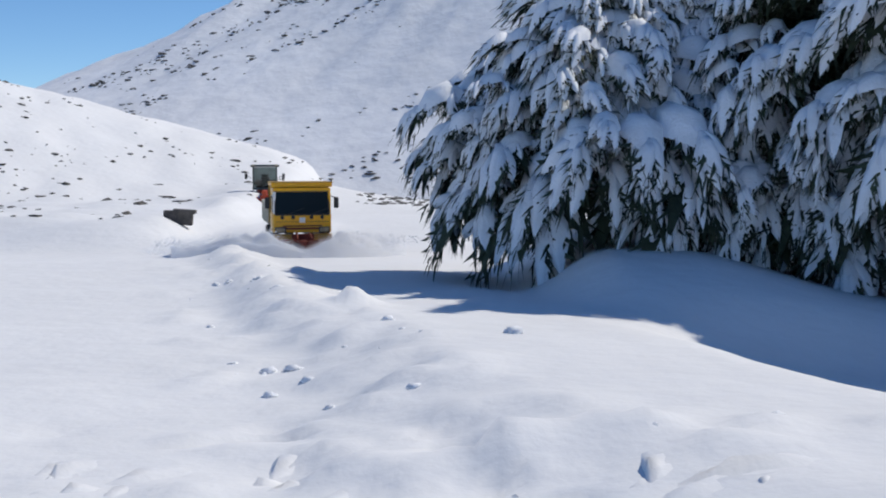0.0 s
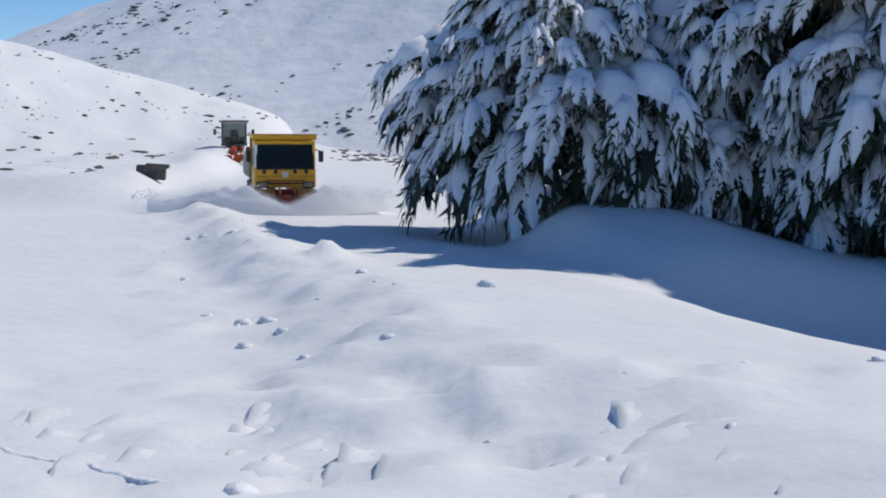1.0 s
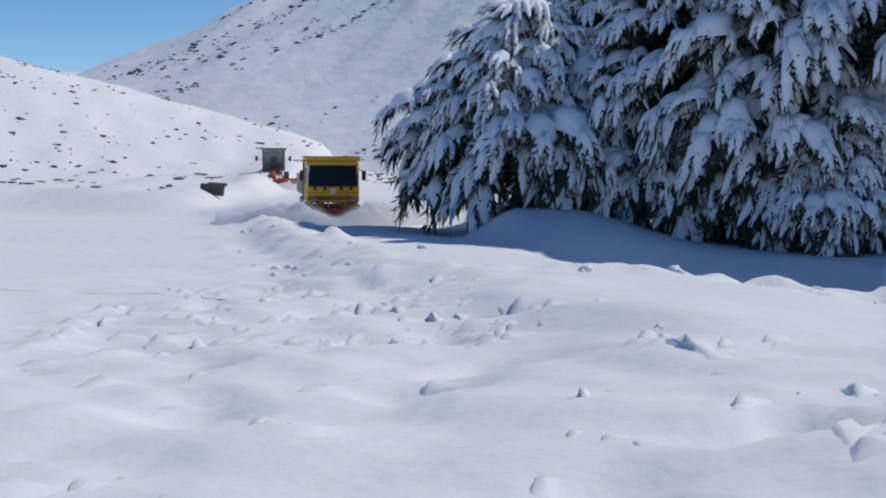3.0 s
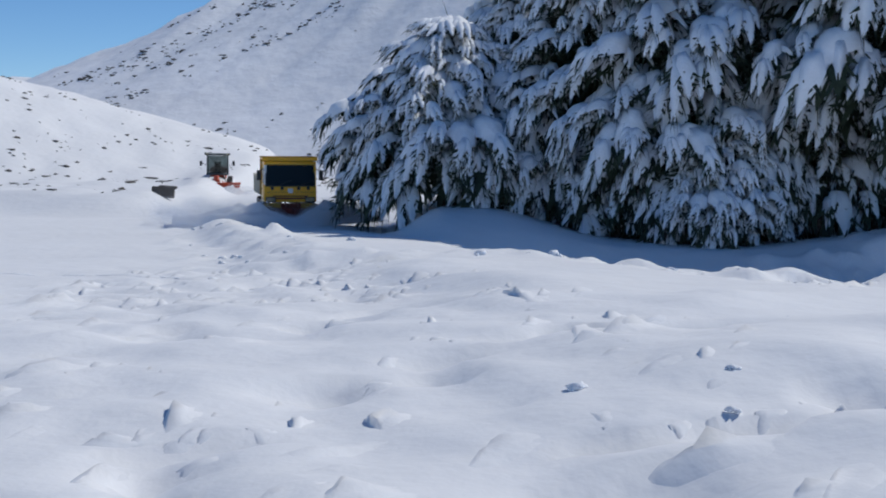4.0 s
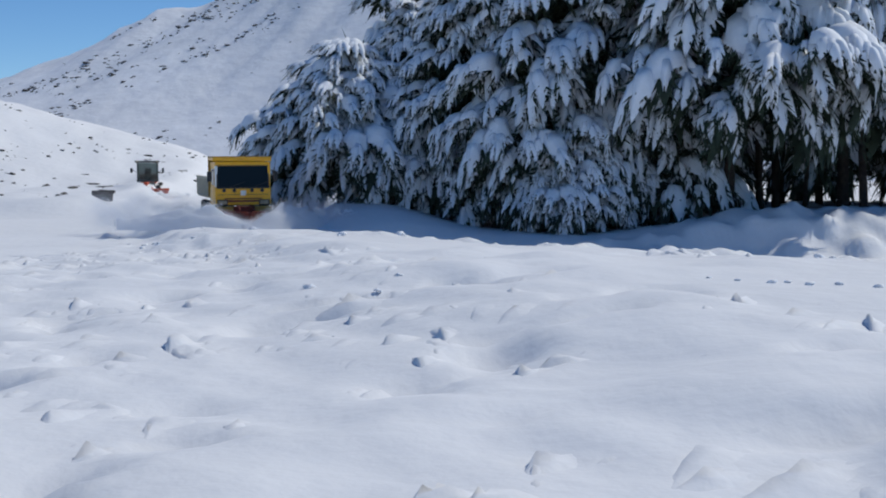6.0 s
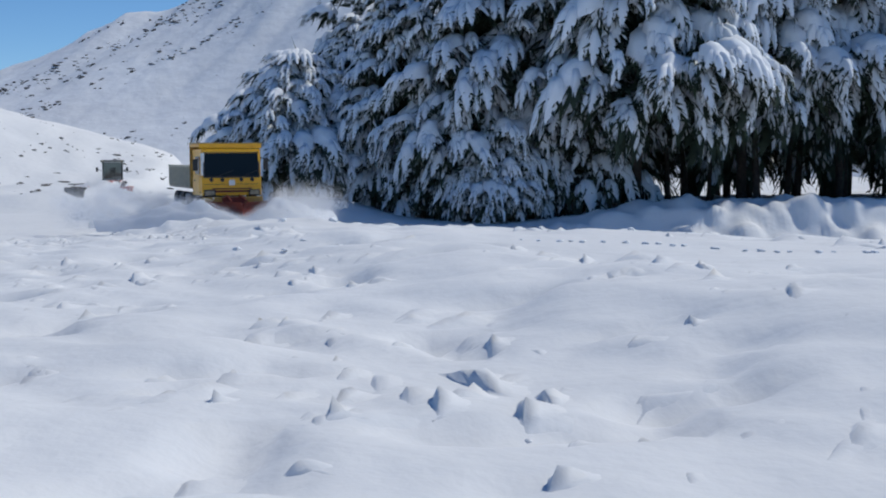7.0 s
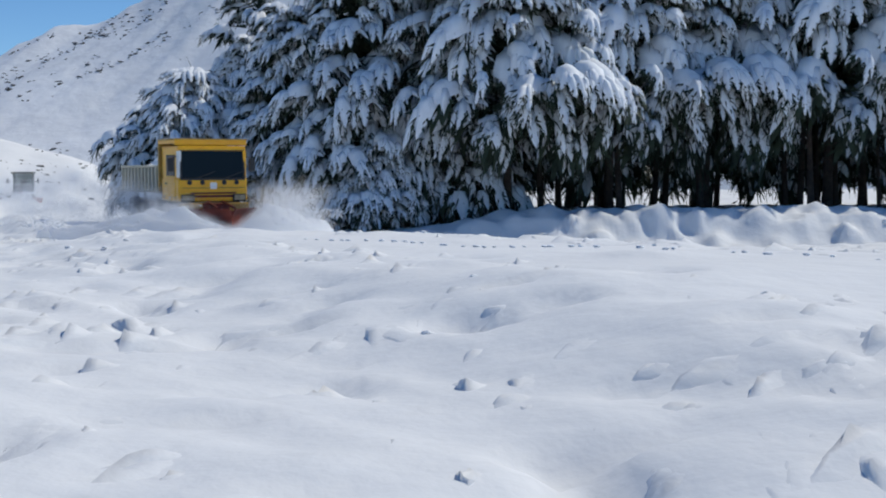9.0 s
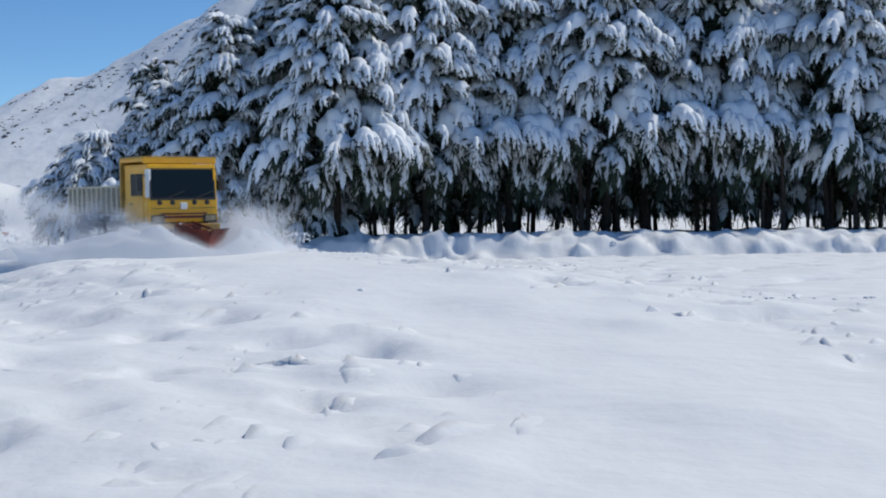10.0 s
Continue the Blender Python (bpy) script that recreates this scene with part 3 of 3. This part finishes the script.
def grader():
    g = empty("motor_grader", Matrix(), "orange motor grader with a dark glazed cab and front plough", "road grader")
    cab = part("cab_frame", boxes(*[(x - 0.05, x + 0.05, y - 0.05, y + 0.05, 1.6, 3.15) for x in (-0.85, 0.85) for y in (1.6, 3.0)], (-0.92, 0.92, 1.5, 3.1, 1.45, 1.62), bevel=0.015), cab_grey, g)
    part("cab_roof", boxes((-1.05, 1.05, 1.4, 3.2, 3.13, 3.3), bevel=0.06), cab_grey, cab)
    for y in (1.6, 3.0):
        part("pane", boxes((-0.8, 0.8, y - 0.012, y + 0.012, 1.65, 3.1)), cab_glass, cab)
    for x in (-0.85, 0.85):
        part("pane", boxes((x - 0.012, x + 0.012, 1.66, 2.94, 1.65, 3.1)), cab_glass, cab)
        part("work_lamp", boxes((x - 0.1, x + 0.1, 1.3, 1.42, 3.16, 3.3), bevel=0.03), lens, cab)
    part("seat", boxes((-0.28, 0.28, 2.1, 2.6, 1.62, 2.0), (-0.28, 0.28, 2.5, 2.66, 1.9, 2.6), bevel=0.05), black, cab)
    bm = bmesh.new()
    rod(bm, (0, 1.7, 1.62), (0, 1.9, 2.3), 0.05), rod(bm, (0, 1.86, 2.26), (0, 1.9, 2.32), 0.24, sides=18)
    part("steering_column", bm, black, cab)
    part("engine_hood", boxes((-0.7, 0.7, 3.1, 5.6, 1.1, 2.1), bevel=0.1), orange, g)
    part("front_beam", boxes((-0.16, 0.16, -2.2, 1.6, 1.1, 1.45), bevel=0.05), orange, g)
    part("front_axle", boxes((-1.1, 1.1, -1.7, -1.45, 0.5, 0.75), (-0.3, 0.3, -1.75, -1.4, 0.7, 1.15), bevel=0.03), orange, g)
    bm = bmesh.new()
    blade(bm, (-1.7, 0.25), (1.7, -0.35), 0.05, 0.75, 1.0)
    part("mouldboard", bm, steel, g)
    bm = bmesh.new()
    rod(bm, (-0.75, 0.1, 0.8), (-0.75, 1.3, 0.9), 0.09), rod(bm, (0.75, 0.1, 0.8), (0.75, 1.3, 0.9), 0.09), rod(bm, (-0.8, 0.1, 0.8), (0.8, 0.1, 0.8), 0.08)
    part("blade_circle", bm, orange, g)
    for s in (-1, 1):
        bm = bmesh.new()
        blade(bm, (0.0, -3.4), (s * 1.9, -2.3), 0.05, 0.95, s * 1.0)
        part("plough_wing", bm, orange, g, "orange-red plough wing")
        bm = bmesh.new()
        rod(bm, (s * 0.5, -2.1, 1.0), (s * 0.9, -2.7, 0.6), 0.06)
        part("push_arm", bm, orange, g)
        bm = bmesh.new()
        rod(bm, (s * 0.55, 0.6, 1.5), (s * 0.8, 0.2, 0.8), 0.05)
        part("lift_ram", bm, steel, g)
        bm = bmesh.new()
        rod(bm, (s * 0.95, 1.55, 2.3), (s * 1.3, 1.4, 2.5), 0.02)
        box(bm, s * 1.36 - 0.1, s * 1.36 + 0.1, 1.36, 1.42, 2.25, 2.65, 0.03)
        part("mirror", bm, black, g)
        wheel(g, s * 1.05, -1.58, 0.62, 0.36), wheel(g, s * 1.0, 3.5, 0.66, 0.42), wheel(g, s * 1.0, 4.9, 0.66, 0.42)
    return g


# ================= thrown snow =================
def clump(rng, c, r, squash=0.8):
    """An uneven snow lump of 20 faces."""
    g = (1 + 5 ** 0.5) / 2
    v = np.array([(-1, g, 0), (1, g, 0), (-1, -g, 0), (1, -g, 0), (0, -1, g), (0, 1, g), (0, -1, -g), (0, 1, -g), (g, 0, -1), (g, 0, 1), (-g, 0, -1), (-g, 0, 1)], dtype=float) / 1.9
    f = [(0, 11, 5), (0, 5, 1), (0, 1, 7), (0, 7, 10), (0, 10, 11), (1, 5, 9), (5, 11, 4), (11, 10, 2), (10, 7, 6), (7, 1, 8), (3, 9, 4), (3, 4, 2), (3, 2, 6), (3, 6, 8), (3, 8, 9), (4, 9, 5), (2, 4, 11), (6, 2, 10), (8, 6, 7), (9, 8, 1)]
    return np.asarray(c) + v * rng.uniform(0.65, 1.3, (12, 1)) * r * np.array([1, 1, squash]), f


powder = bpy.data.materials.new("flying_powder")
powder.use_nodes = True
pn, pl = powder.node_tree.nodes, powder.node_tree.links
pb = pn["Principled BSDF"]
pb.inputs["Base Color"].default_value, pb.inputs["Roughness"].default_value = (0.88, 0.9, 0.94, 1), 0.9
pb.inputs["Subsurface Weight"].default_value = 0.0
pt, pm = pn.new("ShaderNodeBsdfTranslucent"), pn.new("ShaderNodeMixShader")
pt.inputs[0].default_value, pm.inputs[0].default_value = (0.88, 0.9, 0.94, 1), 0.5
pl.new(pb.outputs[0], pm.inputs[1]), pl.new(pt.outputs[0], pm.inputs[2]), pl.new(pm.outputs[0], pn["Material Output"].inputs[0])


def bow(name, seed, side, reach, froth, label):
    """Snow thrown off one wing: a curling wave at the blade with clods flying from it."""
    rng = np.random.RandomState(seed)
    s = empty(name, Matrix(), label, "snow spray")
    us, vs = np.linspace(-0.08, 1, 46), np.linspace(-1, 1, 22)
    u, v = np.meshgrid(us, vs)
    lumps = wave(u * 6, v * 3, seed, 1.6) * 0.45 + wave(u * 6, v * 3, seed + 9, 0.5) * 0.12
    x = side * (0.05 + u * reach * 0.85)
    y = -1.85 + 1.0 * u + 1.9 * u * u + v * (0.6 + 0.7 * u) + 0.12 * lumps
    z = 1.08 * np.clip(1 - v * v, 0, 1) * (1 - 0.4 * np.clip(u, 0, 1)) * (0.62 + 0.38 * np.sin(np.pi * np.clip(u * 1.3, 0, 1))) * (1 + 0.75 * lumps) * (0.55 + 0.45 * step(0.0, 0.3, u)) - 0.42
    q = (np.arange(21)[:, None] * 46 + np.arange(45)[None, :]).ravel()
    f = np.stack([q, q + 1, q + 47, q + 46], -1)
    link("bow_wave", mesh_of("bow_wave", np.stack([x, y, z], -1).reshape(-1, 3), f if side > 0 else f[:, ::-1], True), powder, s, "curling wave of ploughed snow")
    # froth of loose flakes over the wave
    n = froth
    pick = rng.randint(0, x.size, n)
    over = np.abs(rng.normal(0, 1, n)) * (0.05 + 0.16 * np.clip(u.ravel()[pick], 0, 1))
    at = np.stack([x.ravel()[pick], y.ravel()[pick], z.ravel()[pick] + over], -1) + rng.normal(0, 0.07, (n, 3))
    tri = (at[:, None] + rng.normal(0, 1, (n, 3, 3)) * rng.uniform(0.0025, 0.006, n)[:, None, None]).reshape(-1, 3)
    tagged(link("froth", mesh_of("froth", tri, np.arange(3 * n).reshape(-1, 3)), powder, s, "white froth of loose snow"), kind="stuff")
    bits = []
    for k in range(220):
        w = rng.uniform() ** 0.7
        bits.append(clump(rng, (side * (1.0 + w * reach * 0.8), -1.6 + 2.4 * w + rng.normal(0, 0.45), rng.uniform(0, 0.75) * (1 - 0.6 * w)), rng.uniform(0.012, 0.042)))
    p, f = gather(bits)
    tagged(link("flying_clod", mesh_of("flying_clod", p, f), snow_lump, s, "small clods of snow in the air"), kind="stuff")
    return s


def cloud(name, seed, side, reach, height, back, flakes, label):
    """A thinning cloud of powder blown up behind one wing."""
    rng = np.random.RandomState(seed)
    n = flakes
    # soft puffs along the arc of the throw, each a swarm of flakes thinning outwards
    k = 70
    pu = rng.uniform(0, 1, k) ** 0.8
    pr = 0.12 + 0.5 * rng.uniform(0.5, 1, k) * np.sqrt(pu)
    px = side * (0.35 + reach * pu) + rng.normal(0, 0.15, k)
    py = -1.5 + back * pu + rng.normal(0, 0.2 + 0.7 * pu, k)
    pz = height * 4 * pu * (1 - 0.75 * pu) * rng.uniform(0.1, 0.75, k)
    which = rng.choice(k, n, p=pr ** 1.6 / np.sum(pr ** 1.6))
    spread = rng.normal(0, 1, (n, 3)) * rng.uniform(0.3, 1.0, (n, 1)) * pr[which][:, None]
    x, y, z = px[which] + 1.2 * spread[:, 0], py[which] + 1.4 * spread[:, 1], pz[which] + 0.75 * spread[:, 2]
    size = rng.uniform(0.0022, 0.005, n)
    shape = rng.normal(0, 1, (n, 3, 3))
    v = (np.stack([x, y, np.maximum(z, -0.1)], -1)[:, None] + shape * size[:, None, None]).reshape(-1, 3)
    veil = link(name, mesh_of(name, v, np.arange(3 * n).reshape(-1, 3)), powder)
    return tagged(veil, label, "snow cloud", kind="stuff")


truck, grad = plough_truck(), grader()
bow_near = bow("snow_spray", 61, -1, 6.2, 150000, "white wave of snow curling off the plough wing")
bow_far = bow("snow_spray", 62, 1, 5.0, 120000, "white wave of snow rolling off the plough towards the trees")
bow_grader = bow("snow_spray", 63, -1, 3.4, 15000, "snow rolling off the grader's plough")
bow_grader_far = bow("snow_spray", 64, 1, 3.4, 15000, "snow rolling off the grader's plough")
cloud_near = cloud("powder_cloud", 65, -1, 5.8, 1.5, 6.5, 680000, "pale powder snow hanging in the air beside the truck")
cloud_far = cloud("powder_cloud", 66, 1, 4.8, 1.35, 5.0, 420000, "pale powder snow blown towards the shaded trees")


# ================= lumps, scrub and small things =================
def lump_mesh(seed):
    rng = np.random.RandomState(seed)
    v, f = gather([clump(rng, (0, 0, 0.1), 0.42, 0.6), clump(rng, (rng.uniform(0.2, 0.45), rng.uniform(-0.2, 0.2), 0.02), 0.28, 0.6), clump(rng, (-0.3, rng.uniform(-0.2, 0.2), 0.0), 0.2, 0.6)])
    me = mesh_of("snow_chunk", v, f, True)
    me.materials.append(snow_lump)
    return me


LUMPS = [lump_mesh(200 + k) for k in range(5)]
rng = np.random.RandomState(77)
spots = [(x, y, s) for x, y, s in [(3.15, -1.71, 0.13), (6.44, 1.33, 0.16), (0.92, 20.51, 0.35), (-1.51, 9.32, 0.35), (5.87, -9.3, 0.14), (12.9, -23.81, 0.18), (12.0, -26.39, 0.16), (11.9, -32.62, 0.16)]]
for _ in range(36):      # along the berm beside the road
    x = rng.uniform(-2, 22)
    spots.append((x, 12.2 + 0.06 * (x - 10) + rng.normal(0, 0.5), rng.uniform(0.12, 0.42)))
for _ in range(45):      # scattered on the slope near it
    spots.append((rng.uniform(-3, 34), rng.uniform(-44, 12), 0.05 + 0.2 * rng.uniform() ** 3))
for _ in range(7):      # on the bank under the trees
    x = rng.uniform(16, 66)
    spots.append((x, 23.6 - 0.03 * (x - 30) + rng.uniform(-0.9, 1.1), rng.uniform(0.3, 0.7)))
for _ in range(90):      # thrown aside by the plough
    y = rng.uniform(14, 56)
    spots.append((float(route_x(y)) - 1.9 - 3.4 * rng.uniform() ** 1.6, y, 0.08 + 0.3 * rng.uniform() ** 2))
for x, y, s in spots:
    ob = link("snow_chunk", LUMPS[int(rng.randint(5))], snow_lump)
    ob.matrix_basis = Matrix.Translation((x, y, float(land(x, y)) + 0.02 * s)) @ pose(0, 0, 0, 0, 0, rng.uniform(0, 360)) @ Matrix.Diagonal((s, s, s * rng.uniform(0.8, 1.2), 1))
    tagged(ob, "loose chunk of white snow lying on the snow", "snow chunk", "snow chunks")

# footprints: a line of trodden holes with pushed-up rims
rng = np.random.RandomState(5)
prints = []
for k in range(120):
    u = k / 119
    x, y = np.interp(u, [0, 0.3, 1], [10, 18, 34]) + rng.normal(0, 0.06), np.interp(u, [0, 0.3, 1], [-9, -19, -36]) + 0.5 * math.sin(u * 11) + (0.14 if k % 2 else -0.14)
    if rng.uniform() < 0.2:
        continue
    prints.append(clump(rng, (x, y, float(land(x, y)) + 0.02), rng.uniform(0.045, 0.09), 0.4))
v, f = gather(prints)
tagged(link("footprints", mesh_of("footprints", v, f, True), snow_lump), "trail of trodden footprints across the snowy slope", "footprints", kind="stuff")

def drift_line(name, points, wide, high, lean, rough, seed, mat, label, category):
    """A low uneven ridge of snow along a curve; lean shifts its crest to one side."""
    rng = np.random.RandomState(seed)
    p = np.array(points, dtype=float)
    way = np.concatenate([[0], np.cumsum(np.hypot(*np.diff(p, axis=0).T))])
    d = np.arange(0, way[-1], 0.035)
    x, y = np.interp(d, way, p[:, 0]), np.interp(d, way, p[:, 1])
    soft = np.ones(25) / 25
    x, y = np.convolve(np.pad(x, 12, "edge"), soft, "valid"), np.convolve(np.pad(y, 12, "edge"), soft, "valid")
    tx, ty = np.gradient(x), np.gradient(y)
    n = np.hypot(tx, ty) + 1e-9
    s = d / way[-1]
    taper = np.clip(np.minimum(s, 1 - s) * 8, 0.1, 1)
    w = wide(s) * taper * (1 + 0.35 * wave(d, d * 0, seed, 1.8)) * (1 + rough * rng.uniform(-1, 1, len(d)))
    h = high(s) * taper * np.clip(0.8 + 0.5 * wave(d, d * 0, seed + 1, 2.2), 0.2, 2) * (1 + rough * rng.uniform(-1, 1, len(d)))
    u = np.linspace(-1, 1, 9)
    off = (u + lean * (1 - u * u))[None] * w[:, None] + 0.15 * wave(d, d * 0, seed + 2, 1.3)[:, None]
    px, py = x[:, None] - ty[:, None] / n[:, None] * off, y[:, None] + tx[:, None] / n[:, None] * off
    pz = land(px, py) + h[:, None] * (np.cos(u * np.pi / 2)[None] ** 1.2) * (1 + rough * rng.uniform(-1, 1, px.shape)) - np.where(np.abs(u) > 0.99, 0.05, 0.0)[None]
    k = (np.arange(len(d) - 1)[:, None] * 9 + np.arange(8)[None, :]).ravel()
    ob = link(name, mesh_of(name, np.stack([px, py, pz], -1).reshape(-1, 3), np.stack([k, k + 9, k + 10, k + 1], -1), True), mat)
    return tagged(ob, label, category, kind="stuff")


# pale track of slid snow on the near slope
drift_line("snow_track", [(-9.5, 12.6), (-4.7, 11.3), (-3.4, 10.5), (-2.0, 9.5), (-1.1, 9.0), (-0.5, 9.5), (0.1, 10.2), (0.55, 11.0), (0.85, 12.2)],
           lambda s: 0.045 + 0.13 * step(0.55, 0.8, s), lambda s: 0.018 + 0.05 * step(0.55, 0.8, s), 0.2, 0.25, 611, snow_lump, "thin bright track of crumbled snow", "snow track")
# low stone wall stub in the embankment
bm = boxes((-0.75, 0.7, -0.3, 0.3, -0.5, 0.2), (-0.3, 0.85, -0.35, 0.35, 0.1, 0.3), bevel=0.06)
low_wall = part("stone_block", bm, stone)
low_wall.matrix_basis = pose(-14.2, 62.8, float(land(-14.2, 62.8)) + 0.42, 0, 4, 6)
tagged(low_wall, "dark low block of stone half buried in snow", "stone block")


def tuft(rng, c, r):
    """A low rough clump of scrub or rock showing through the snow."""
    v, f = clump(rng, (0, 0, 0), r * 0.62, 0.42)
    v = v * rng.uniform(0.55, 1.45, (12, 1)) * np.array([rng.uniform(0.9, 1.7), 1, 1]) + np.asarray(c)
    return v, f


rng = np.random.RandomState(15)
bushes = []
for k in range(1500):
    x, y = rng.uniform(-80, -12), rng.uniform(63, 119)
    if (x > -17 and y < 98) or wave(np.array(x), np.array(y * 1.7), 71, 11) < -0.05:
        continue
    bushes.append(tuft(rng, (x, y, float(land(x, y))), 0.12 + 0.42 * rng.uniform() ** 2))
for k in range(60):      # dark knob at the end of the hill
    x, y = rng.uniform(-9, -2.5), rng.uniform(104, 114)
    bushes.append(tuft(rng, (x, y, float(land(x, y))), rng.uniform(0.2, 0.6)))
v, f = gather(bushes)
tagged(link("hill_scrub", mesh_of("hill_scrub", v, f), scrub), "dark tufts of scrub and rock poking through the hill's snow", "scrub", kind="stuff")
bushes = []
for k in range(6500):
    x, y = rng.uniform(-75, 60), rng.uniform(116, 174)
    streak = wave(np.array(x * 0.45 - y * 0.9), np.array(x * 0.12 + y * 0.2), 73, 10) + 0.5 * wave(np.array(x), np.array(y), 74, 6)
    if streak < 0.22:
        continue
    bushes.append(tuft(rng, (x, y, float(peak(np.array(x), np.array(y)))), 0.15 + 0.45 * rng.uniform() ** 1.5))
v, f = gather(bushes)
tagged(link("mountain_scrub", mesh_of("mountain_scrub", v, f), scrub), "lines of dark scrub down the snowy mountainside", "scrub", kind="stuff")


# ================= what moves =================
TRUCK = [
    (0, -6.47, 51.18, -1.57, 12.2),
    (0.5, -6.06, 49.75, -1.49, 11.8),
    (1, -5.82, 48.90, -1.44, 11.8),
    (1.5, -5.84, 47.95, -1.43, 12.5),
    (2, -5.44, 46.58, -1.34, 12.7),
    (3.5, -3.68, 40.52, -1.18, 11.6),
    (4, -3.05, 38.10, -1.02, 11.6),
    (4.5, -2.41, 35.22, -1.00, 12.3),
    (5, -1.61, 31.32, -0.92, 11.8),
    (6.5, 1.02, 22.05, -0.57, 16.8),
    (7, 2.46, 15.18, -0.29, 18.8),
    (7.5, 3.54, 11.93, -0.20, 20.2),
    (8, 4.61, 10.86, -0.16, 21.2),
    (8.5, 5.85, 7.33, -0.07, 22.0),
    (9, 7.69, 2.29, 0.16, 23.5),
    (9.5, 11.55, -8.11, 0.49, 27.8),
    (10, 17.47, -22.80, 0.89, 32.7),
]
GRADER = [
    (0, -14.09, 90.00, -1.23, 8.0),
    (2.5, -14.41, 87.00, -1.30, 8.0),
    (5, -14.73, 84.00, -1.37, 8.0),
    (7.5, -15.05, 81.00, -1.44, 8.0),
    (10, -15.37, 78.00, -1.51, 8.0),
]


# how high the thrown snow rides at each time
BOW_LIFT = ((0, 0.4), (5, 0.36), (7, 0.22), (10, 0.16))
NEAR_LIFT = ((0, -1.2), (4, -0.7), (6.5, -0.25), (8.5, 0.2), (10, 0.3))
FAR_LIFT = ((0, -1.6), (3.5, -1.5), (4.5, -0.5), (6.5, -0.1), (10, 0.05))


def rise(t, rows):
    return float(np.interp(t, [a for a, _ in rows], [c for _, c in rows]))


def motions():
    way = [(t, pose(x, y, z, 0, 0, turn)) for t, x, y, z, turn in TRUCK]
    walk(truck, way)
    for ob, lift, beat in ((bow_near, BOW_LIFT, 9), (bow_far, BOW_LIFT, 8), (cloud_near, NEAR_LIFT, 7), (cloud_far, FAR_LIFT, 6)):
        walk(ob, [(t, m @ pose(0, 0, rise(t, lift) + 0.04 * math.sin(beat * t), 0, 1.5 * math.sin((beat - 2) * t), 0)) for t, m in way])
    slow = [(t, pose(x, y, z, 0, 0, turn)) for t, x, y, z, turn in GRADER]
    walk(grad, slow)
    for ob in (bow_grader, bow_grader_far):
        walk(ob, [(t, m @ pose(0, -1.9, 0.15)) for t, m in slow])


motions()
